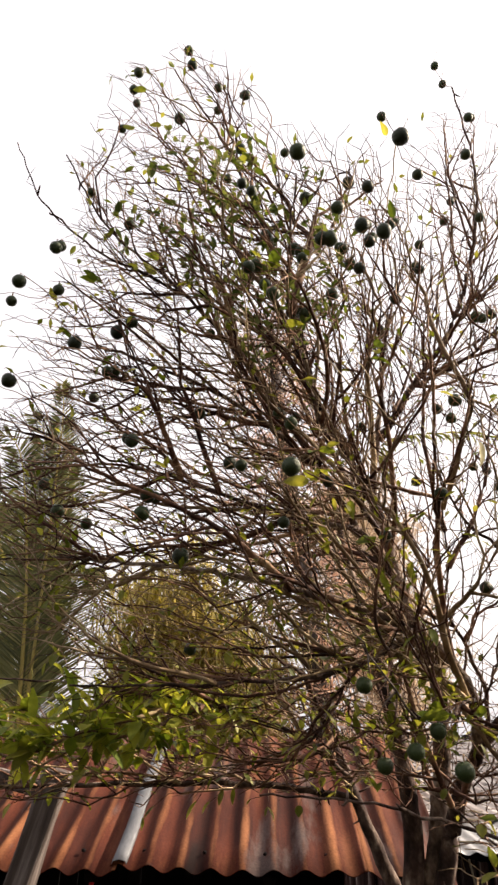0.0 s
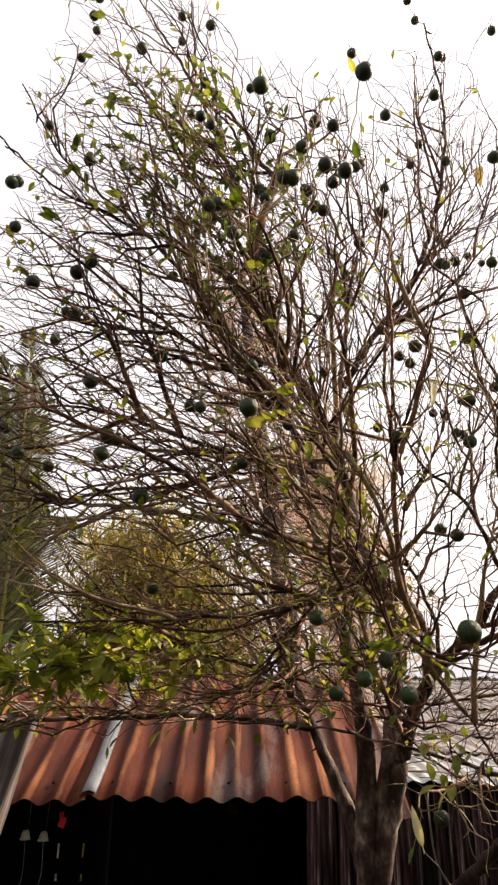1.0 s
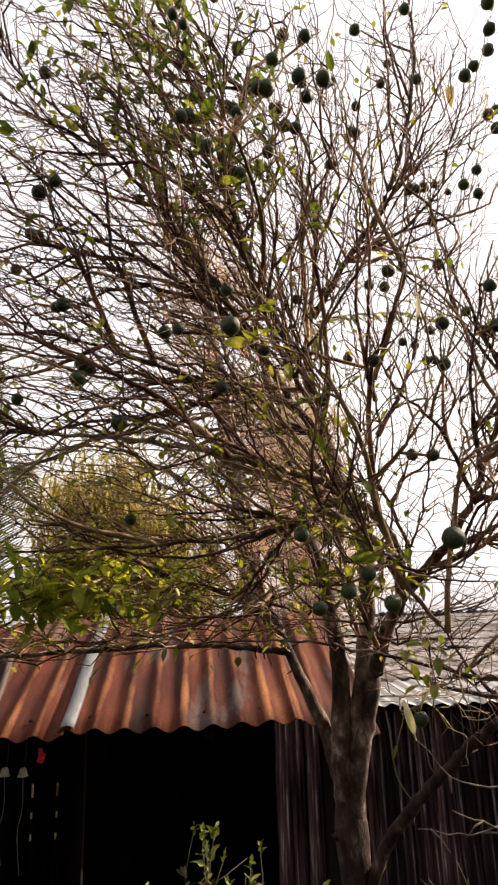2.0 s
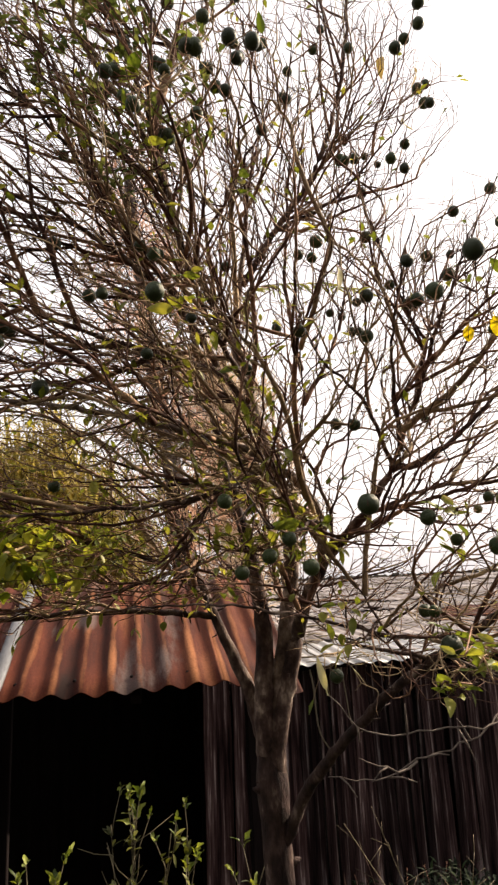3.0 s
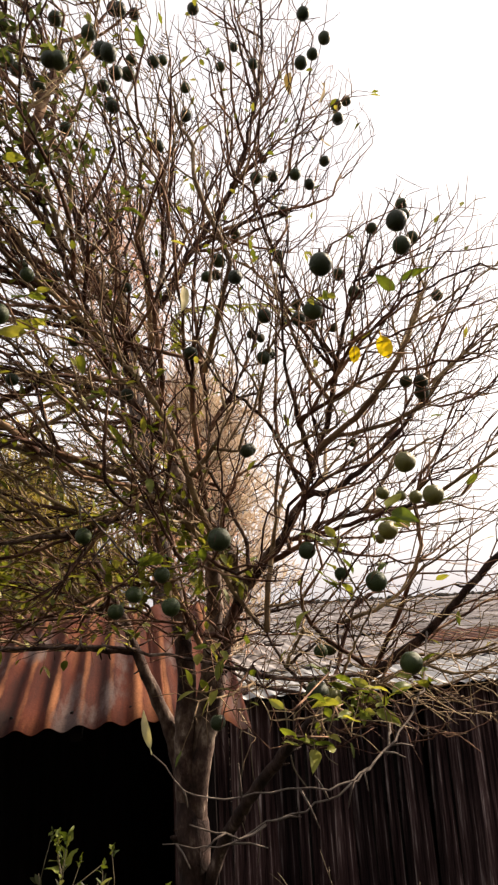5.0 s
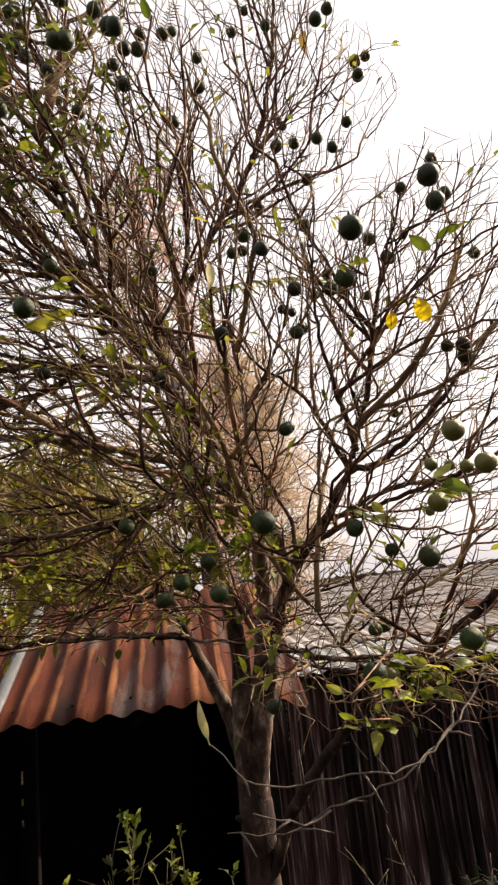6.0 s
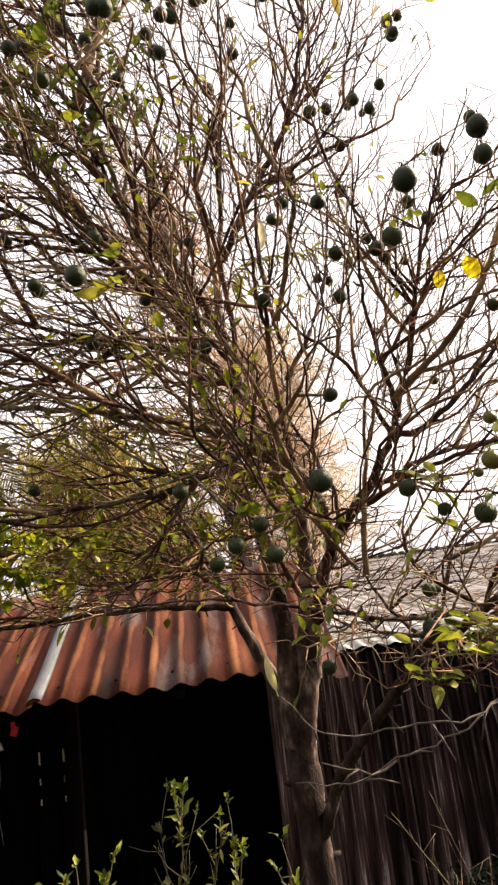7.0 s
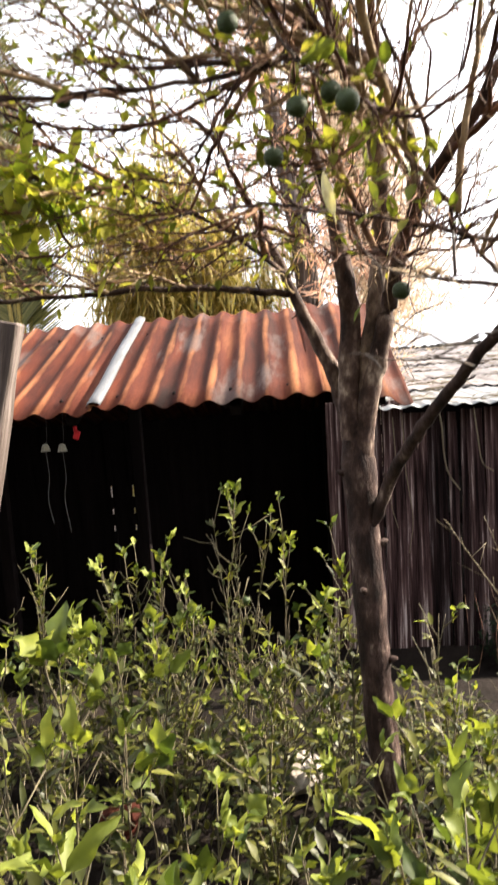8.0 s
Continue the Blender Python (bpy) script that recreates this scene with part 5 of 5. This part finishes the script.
def build_shrub(x, y, height, spread, stems, leaves, size, seed, label):
    rng = random.Random(seed)
    nrng = np.random.RandomState(seed)
    shrub = thing("citrus_shrub", label, "shrub", (x, y, 0), "young shrubs before the shed")
    small = Strands()
    tips, along = [], []
    for k in range(stems):
        s = Strands()
        a = 6.283 * (k + rng.random()) / stems
        h = height * (0.55 + 0.42 * rng.random()) if k else height
        out = spread * (0.3 + 0.7 * rng.random()) * (1 if k else 0.25)
        tip = np.array((math.cos(a) * out, math.sin(a) * out, h))
        mid = tip * (0.35, 0.35, 0.5) + nrng.normal(0, 0.03, 3)
        path = smooth_path([np.array((0.02 * math.cos(a), 0.02 * math.sin(a), -0.03)), mid, tip * (0.8, 0.8, 0.82) + nrng.normal(0, 0.02, 3), tip], 0.04)
        n = len(path)
        s.tube(path, [0.005 * (1 - 0.75 * i / n) for i in range(n)], 5)
        tips.append((path[-1], path[-1] - path[-3]))
        for i in range(n // 6 + 1, n - 1):
            way = path[i + 1] - path[i - 1]
            along.append((path[i], way))
            if rng.random() < 0.7:
                d = way / (np.linalg.norm(way) + 1e-9) * 0.9 + nrng.normal(0, 0.6, 3) + (0, 0, 0.3)
                d /= np.linalg.norm(d)
                L = 0.06 + 0.14 * rng.random()
                tw = [path[i], path[i] + d * L * 0.5 + nrng.normal(0, 0.005, 3), path[i] + d * L + (0, 0, 0.02)]
                s.tube(tw, [0.0026, 0.002, 0.0013], 4)
                tips.append((tw[2], d))
                along.append((tw[1], d))
        part_mesh("stem", s.mesh("stem", M_STEM), shrub)
    tips.sort(key=lambda q: -q[0][2] + 0.2 * rng.random())
    count, made = int(leaves * 1.7), 0

    def put(p, d, scale):
        turn = Vector(d).to_track_quat("Y", "Z").to_matrix().to_4x4() @ pose(0, 0, 0, rng.gauss(0, 14), rng.gauss(0, 45), rng.gauss(0, 14))
        part_mesh("leaf", SHRUB_LEAVES[rng.randrange(7)], shrub, "", Matrix.Translation(Vector(p)) @ turn @ Matrix.Scale(scale, 4))

    for p, way in tips:
        if made >= count * 0.75:
            break
        up = Vector(way).normalized() + Vector((0, 0, 0.5))
        big = size * (1.15 if y < 1.45 else 1.0) * (0.50 + 0.55 * rng.random() ** 1.5)
        turn0 = rng.random() * 6.28
        for k in range(rng.choice((3, 4, 5, 6))):
            w = turn0 + k * 2.4
            d = Vector((math.cos(w), math.sin(w), 0)) * (0.35 + 0.5 * rng.random()) + up * (0.55 + 0.6 * rng.random())
            put(p - np.asarray(up.normalized()) * 0.012 * k * 0.6, d, big * (0.7 + 0.5 * rng.random()))
            made += 1
    while made < count:
        p, way = along[rng.randrange(len(along))]
        put(p, Vector(way).normalized() * 0.5 + Vector(nrng.normal(0, 0.6, 3)) + Vector((0, 0, 0.3)), size * (0.45 + 0.5 * rng.random()))
        made += 1
    for k in range(leaves * 5):
        p, way = along[rng.randrange(len(along))]
        d = np.asarray(way) / (np.linalg.norm(way) + 1e-9) * 0.4 + nrng.normal(0, 0.7, 3) + (0, 0, 0.2)
        small.blade(p + nrng.normal(0, 0.006, 3), d, (0, 0, 1), 0.026 + 0.036 * rng.random(), 0.012 + 0.014 * rng.random(), 0.15, 0.3, 3)
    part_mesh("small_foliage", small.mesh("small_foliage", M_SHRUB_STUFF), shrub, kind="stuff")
    # a few hard green fruit on the bigger shrubs
    for _ in range(1 if height > 0.85 or (height == 0.44 and x > 0.7) else 0):
        p, way = along[len(along) * 2 // 3]
        part_mesh("fruit", SHRUB_FRUIT, shrub, "small hard green fruit", Matrix.Translation(Vector(p) + Vector((0.01, -0.01, -0.018))) @ Matrix.Scale(0.016, 4))


SHRUBS_BY_SHED = [
    (0.06, 3.0, 1.06, 0.26, 6, 34, 1.0), (0.26, 2.9, 0.96, 0.20, 5, 24, 0.7), (-0.24, 2.9, 0.87, 0.20, 5, 28, 1.2),
    (-0.62, 2.75, 0.62, 0.22, 4, 18, 1.1), (0.42, 2.62, 0.78, 0.22, 6, 40, 0.9), (-0.10, 2.4, 0.80, 0.30, 8, 52, 1.0),
    (0.22, 2.2, 0.72, 0.30, 8, 54, 1.0), (-0.42, 2.3, 0.76, 0.28, 5, 26, 1.6), (0.80, 2.45, 0.44, 0.18, 5, 26, 1.0),
    (0.98, 2.25, 0.48, 0.26, 7, 38, 1.1),
]
SHRUBS_BY_TREE = [
    (0.62, 2.0, 0.52, 0.26, 7, 40, 1.1), (-0.22, 1.62, 0.96, 0.16, 5, 26, 1.4), (0.30, 1.55, 0.58, 0.22, 6, 34, 1.1),
    (0.52, 1.30, 0.78, 0.12, 4, 16, 1.5), (0.02, 1.38, 0.62, 0.20, 5, 28, 1.5), (0.86, 1.75, 0.62, 0.24, 6, 36, 1.15),
    (-0.55, 1.9, 0.66, 0.22, 4, 24, 1.25), (-0.95, 2.8, 0.54, 0.26, 4, 20, 1.1), (-0.12, 2.85, 0.62, 0.36, 6, 40, 1.0),
    (-0.50, 2.95, 0.58, 0.36, 6, 36, 1.0),
]
SHRUBS_BETWEEN = [
    (-0.85, 2.6, 0.46, 0.34, 6, 32, 1.0), (0.22, 2.72, 0.54, 0.32, 6, 36, 0.9), (-0.28, 2.62, 0.56, 0.34, 6, 38, 1.0),
    (-1.25, 2.9, 0.48, 0.30, 7, 30, 0.9), (1.5, 2.5, 0.36, 0.28, 6, 28, 0.9), (-0.30, 1.25, 0.86, 0.12, 4, 18, 1.5),
    (0.45, 1.10, 0.80, 0.10, 3, 14, 1.6), (0.75, 1.35, 0.70, 0.18, 5, 28, 1.4), (0.88, 1.55, 0.70, 0.20, 6, 34, 1.4),
    (0.66, 1.62, 0.62, 0.18, 6, 32, 1.4), (1.02, 1.95, 0.62, 0.24, 7, 38, 1.1), (-0.12, 1.32, 0.78, 0.16, 5, 24, 1.45),
    (0.10, 1.75, 0.56, 0.22, 6, 32, 1.1), (0.80, 2.05, 0.52, 0.20, 6, 32, 1.1),
    (0.47, 2.50, 0.93, 0.08, 3, 22, 0.75), (0.75, 2.20, 0.86, 0.05, 2, 5, 0.8), (-0.76, 2.90, 0.92, 0.12, 3, 16, 0.8),
    (-0.40, 2.80, 0.86, 0.14, 4, 24, 1.2), (-0.14, 1.92, 0.89, 0.10, 3, 16, 1.3),
    (0.92, 2.62, 0.32, 0.24, 6, 24, 1.0), (1.20, 2.70, 0.34, 0.26, 6, 24, 1.0),
]
SHRUBS = SHRUBS_BY_SHED + SHRUBS_BY_TREE + SHRUBS_BETWEEN
for k, (x, y, h, w, st, lv, sz) in enumerate(SHRUBS):
    build_shrub(x, y, h, w, st, lv, sz, 200 + k, "young leafy citrus shrub with thin stems before the shed" if h < 0.9 else "tall thin young citrus shrub with pale new leaves")


def build_undergrowth():
    """Low tangle of small leaves and stems between the shrubs."""
    rng = random.Random(61)
    nrng = np.random.RandomState(61)
    leaves, stems = Strands(), Strands()
    for _ in range(380):
        x, y = rng.uniform(-1.3, 1.9), rng.uniform(1.25, 3.2)
        if math.hypot(x - 0.61, y - 2.43) < 0.10:
            continue
        h = (0.12 + 0.30 * rng.random()) * (1.0 if y < 2.8 else 0.7)
        base = np.array((x, y, -0.03))
        tip = base + (rng.gauss(0, 0.10), rng.gauss(0, 0.10), h)
        mid = (base + tip) / 2 + nrng.normal(0, 0.02, 3)
        stems.tube([base, mid, tip], [0.003, 0.0022, 0.001], 3)
        for k in range(9):
            t = 0.25 + 0.75 * rng.random()
            p = base * (1 - t) ** 2 + 2 * mid * t * (1 - t) + tip * t * t
            d = nrng.normal(0, 1, 3) + (0, 0, 0.5)
            leaves.blade(p, d, (0, 0, 1), 0.028 + 0.036 * rng.random(), 0.016 + 0.014 * rng.random(), 0.2, 0.25, 2)
    ob = thing("undergrowth", "low tangle of small-leaved weeds and stems", "undergrowth", kind="stuff")
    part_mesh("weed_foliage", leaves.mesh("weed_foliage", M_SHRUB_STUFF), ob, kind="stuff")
    part_mesh("weed_tangle", stems.mesh("weed_tangle", M_STEM), ob, kind="stuff")


build_undergrowth()


def build_bare_sprigs():
    rng = random.Random(8)
    for x, y, tips in ((1.32, 2.75, [(-0.42, -0.05, 1.0), (-0.14, 0.39, 0.87), (-0.02, -0.05, 0.75), (0.12, 0, 0.85)]),):
        t = thing("dry_sprig", "thin nearly bare dry sprig beside the plank wall", "shrub", (x, y, 0))
        for tip in tips:
            s = Strands()
            path = smooth_path([(0, 0, -0.03), (tip[0] * 0.3, tip[1] * 0.4, tip[2] * 0.5), tip], 0.05)
            s.tube(path, [0.0045 * (1 - 0.7 * i / len(path)) for i in range(len(path))], 4)
            for i in range(len(path) // 2, len(path)):
                d = np.array((rng.gauss(0, 0.05), rng.gauss(0, 0.05), 0.03 + 0.04 * rng.random()))
                s.tube([path[i], path[i] + d * 0.6, path[i] + d], [0.0018, 0.0015, 0.001], 3)
            part_mesh("stem", s.mesh("stem", M_STRAW), t)


build_bare_sprigs()


def build_wall_weeds():
    rng = random.Random(91)
    nrng = np.random.RandomState(91)
    s = Strands()
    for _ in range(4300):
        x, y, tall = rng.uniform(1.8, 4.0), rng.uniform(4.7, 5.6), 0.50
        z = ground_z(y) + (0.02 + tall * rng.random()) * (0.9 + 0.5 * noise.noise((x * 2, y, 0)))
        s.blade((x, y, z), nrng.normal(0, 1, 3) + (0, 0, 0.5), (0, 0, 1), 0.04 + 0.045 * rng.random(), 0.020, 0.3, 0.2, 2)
    st = Strands()
    for _ in range(24):
        x, y = rng.uniform(1.6, 4.0), rng.uniform(4.7, 5.6)
        g = ground_z(y)
        st.tube([(x, y, g - 0.03), (x + rng.gauss(0, 0.04), y, g + 0.3), (x + rng.gauss(0, 0.08), y, g + 0.62)], [0.004, 0.003, 0.002], 4)
    ob = thing("wall_weeds", "dark green leafy weeds at the foot of the plank wall", "weeds", kind="stuff")
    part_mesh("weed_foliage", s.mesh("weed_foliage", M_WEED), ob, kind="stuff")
    part_mesh("weed_tangle", st.mesh("weed_tangle", M_TWIG), ob, kind="stuff")


build_wall_weeds()


def build_rubble():
    rng = random.Random(31)
    for x, y, r, mat in ((0.30, 2.75, 0.10, M_STONE), (0.16, 2.62, 0.07, M_STONE), (-0.35, 2.5, 0.08, M_RUST), (0.45, 2.15, 0.05, M_STONE)):
        bm = bmesh.new()
        bmesh.ops.create_icosphere(bm, subdivisions=2, radius=r)
        for v in bm.verts:
            v.co *= 1 + 0.35 * noise.noise(v.co * 9 + Vector((x * 9, 0, 0)))
            v.co.z *= 0.7
        me = bpy.data.meshes.new("rubble_stone")
        bm.to_mesh(me)
        bm.free()
        me.materials.append(mat)
        ob = new("rubble_stone", me)
        ob.location = (x, y, r * 0.45)
        tagged(ob, "rough stone lying among the weeds", "stone", "stones among the weeds")


build_rubble()


# ---- beyond the shed ----
def build_palm():
    rng = random.Random(15)
    palm = thing("palm", "young palm with tall upright feathered fronds behind the shed", "palm", (-2.45, 7.3, 0))
    s = Strands()
    s.tube([(0, 0, -0.9), (0, 0, 0.6), (0.02, 0, 1.3), (0.02, 0, 1.7)], [0.17, 0.15, 0.16, 0.10], 12, 0.1, rng)
    part_mesh("trunk", s.mesh("trunk", M_BARK), palm)
    ways = [(-0.10, -0.05, 4.7, 0.06), (-0.34, 0.05, 4.4, 0.12), (0.06, 0.1, 4.0, 0.2), (-0.62, -0.1, 4.2, 0.3), (-1.1, 0.1, 3.6, 0.6), (0.40, 0.2, 2.6, 0.8), (-0.9, 0.6, 3.6, 0.5)]
    for dx, dy, h, arch in ways:
        tip = np.array((dx * 1.6, dy * 1.6, 1.5 + h - arch))
        path = smooth_path([(0.02 + dx * 0.05, dy * 0.05, 1.45), (dx * 0.35, dy * 0.35, 1.5 + h * 0.5), (dx * 0.9, dy * 0.9, 1.5 + h * 0.88), tip], 0.09)
        n = len(path)
        rib = Strands()
        rib.tube(path, [0.028 * (1 - 0.85 * i / n) for i in range(n)], 6)
        rib_ob = part_mesh("frond", rib.mesh("frond", M_BAMBOO), palm)
        lf = Strands()
        side = np.array((1.0, 0.15 * rng.gauss(0, 1), 0.0))
        for i in range(n // 5, n):
            d = path[min(i + 1, n - 1)] - path[i - 1]
            d /= np.linalg.norm(d)
            a = side - d * side.dot(d)
            a /= np.linalg.norm(a)
            L = 0.38 * math.sin(math.pi * min(1, 0.18 + 0.8 * i / n)) + 0.08
            for sub in (0.0, 0.33, 0.67):
                p = path[i - 1] * sub + path[i] * (1 - sub)
                for sgn in (1, -1):
                    w = a * sgn + d * 0.95 + np.array((0, -0.25, -0.12)) * rng.random()
                    lf.blade(p, w, (0, -1, 0.2), L * (0.95 + 0.35 * rng.random()), 0.022, 0.16, 0.3, 3)
        part_mesh("leaf_comb", lf.mesh("leaf_comb", M_PALM), rib_ob)


build_palm()


def build_bamboo(x, y, count, height, spread, seed, label):
    """A clump of arching stems with narrow blades."""
    rng = random.Random(seed)
    nrng = np.random.RandomState(seed)
    clump = thing("bamboo_clump", label, "bamboo", (x, y, 0))
    s, lf = Strands(), Strands()
    for _ in range(count):
        a = rng.random() * 6.283
        o = spread * (0.25 + 0.75 * rng.random())
        h = height * (0.65 + 0.35 * rng.random())
        b = np.array((0.3 * o * math.cos(a), 0.3 * o * math.sin(a), -0.88))
        tip = np.array((o * math.cos(a) * 1.1, o * math.sin(a), h * (0.92 - 0.12 * rng.random())))
        mid = np.array((0.5 * o * math.cos(a), 0.5 * o * math.sin(a), h * 0.68))
        path = smooth_path([b, mid, (mid + tip) / 2 + (0, 0, 0.10 * h), tip], 0.18)
        n = len(path)
        s.tube(path, [0.014 * (1 - 0.8 * i / n) for i in range(n)], 5)
        for i in range(n // 4, n):
            for _ in range(17):
                d = nrng.normal(0, 0.70, 3) + (math.cos(a) * 0.6, math.sin(a) * 0.6, -0.35)
                lf.blade(path[i] + nrng.normal(0, 0.12, 3), d, (0, 0, 1), 0.16 + 0.20 * rng.random(), 0.022, 0.40, 0.2, 3)
    part_mesh("cane_tangle", s.mesh("cane_tangle", M_BAMBOO), clump, kind="stuff")
    part_mesh("blade_foliage", lf.mesh("blade_foliage", M_BAMBOO), clump, kind="stuff")


build_bamboo(-1.05, 8.0, 66, 4.5, 1.0, 41, "yellow-green arching bamboo clump behind the rusty roof")
build_bamboo(-0.2, 8.4, 46, 3.6, 0.9, 42, "yellow-green bamboo clump behind the rusty roof")
build_bamboo(-3.6, 8.6, 30, 3.0, 0.9, 43, "low green bamboo clump beside the palm")


def build_brown_tree():
    """A tall slender tree of dry brown foliage."""
    rng = random.Random(52)
    nrng = np.random.RandomState(52)
    t = thing("dry_tree", "tall slender tree with dry brown hanging foliage", "tree", (0.85, 8.2, 0))
    s = Strands()
    path = smooth_path([(0, 0, -0.9), (-0.05, 0, 1.6), (-0.2, 0, 3.4), (-0.5, 0, 5.4), (-0.75, 0, 7.8)], 0.3)
    n = len(path)
    s.tube(path, [0.19 * (1 - 0.7 * i / n) for i in range(n)], 12, 0.12, rng)
    part_mesh("trunk", s.mesh("trunk", M_POST), t, "pale pinkish-brown trunk")
    tw, lf = Strands(), Strands()
    for _ in range(250):
        i = rng.randrange(n // 4, n)
        p = path[i]
        a = rng.random() * 6.283
        fall = i / n
        L = (0.45 + 0.65 * rng.random()) * (1.15 - 0.45 * fall)
        q = p + (L * math.cos(a), L * 0.7 * math.sin(a), 0.25 * rng.gauss(0.4, 1))
        mid = (p + q) / 2 + (0, 0, 0.12)
        e = q + (0.1 * math.cos(a), 0, -0.35 * rng.random())
        tw.tube([p, mid, q, e], [0.012, 0.009, 0.006, 0.003], 4)
        for _ in range(15):
            k = rng.random()
            c = mid * (1 - k) + e * k + nrng.normal(0, 0.06, 3)
            lf.blade(c, nrng.normal(0, 1, 3) * (1, 1, 0.6) + (0, 0, -0.9), (0, -1, 0.1), 0.10 + 0.12 * rng.random(), 0.016, 0.2, 0.2, 2)
    part_mesh("twig_tangle", tw.mesh("twig_tangle", M_POST), t, kind="stuff")
    part_mesh("foliage", lf.mesh("foliage", M_BROWN), t, "dry brown foliage", kind="stuff")



def build_beige_tree():
    """A low broad tree of pale dry feathery foliage."""
    rng = random.Random(58)
    nrng = np.random.RandomState(58)
    t = thing("dry_tree", "broad low tree with pale beige feathery dry foliage", "tree", (1.72, 8.75, 0))
    s = Strands()
    path = smooth_path([(0, 0, -0.9), (0.03, 0, 1.2), (-0.1, 0, 2.6), (-0.3, 0, 3.9), (-0.5, 0, 4.8)], 0.25)
    n = len(path)
    s.tube(path, [0.11 * (1 - 0.8 * i / n) for i in range(n)], 10, 0.12, rng)
    part_mesh("trunk", s.mesh("trunk", M_POST), t, "slender grey trunk")
    tw, lf = Strands(), Strands()
    for _ in range(520):
        i = rng.randrange(n // 5, n)
        p, a = path[i], rng.random() * 6.283
        L = (0.25 + 1.15 * rng.random() ** 1.4) * (1.35 - 0.85 * i / n) * (0.85 if math.cos(a) > 0 else 1.0)
        if math.cos(a) > 0.1 and i < 0.42 * n:
            continue
        q = p + (L * math.cos(a), L * 0.7 * math.sin(a), 0.35 + 0.3 * rng.gauss(0, 1))
        mid = (p + q) / 2 + (0, 0, 0.10)
        e = q + (0.2 * math.cos(a), 0, 0.15 * rng.gauss(0, 1))
        tw.tube([p, mid, q, e], [0.010, 0.007, 0.005, 0.002], 4)
        for _ in range(26):
            k = rng.random()
            m = mid * (1 - k) + e * k + nrng.normal(0, 0.07, 3)
            lf.blade(m, nrng.normal(0, 0.7, 3) + (0.5 * math.cos(a), 0, 0.9), (0, -1, 0.1), 0.10 + 0.15 * rng.random(), 0.013, 0.2, 0.2, 2)
    part_mesh("twig_tangle", tw.mesh("twig_tangle", M_POST), t, kind="stuff")
    part_mesh("foliage", lf.mesh("foliage", M_BEIGE), t, "pale beige dry foliage", kind="stuff")


build_brown_tree()
build_beige_tree()
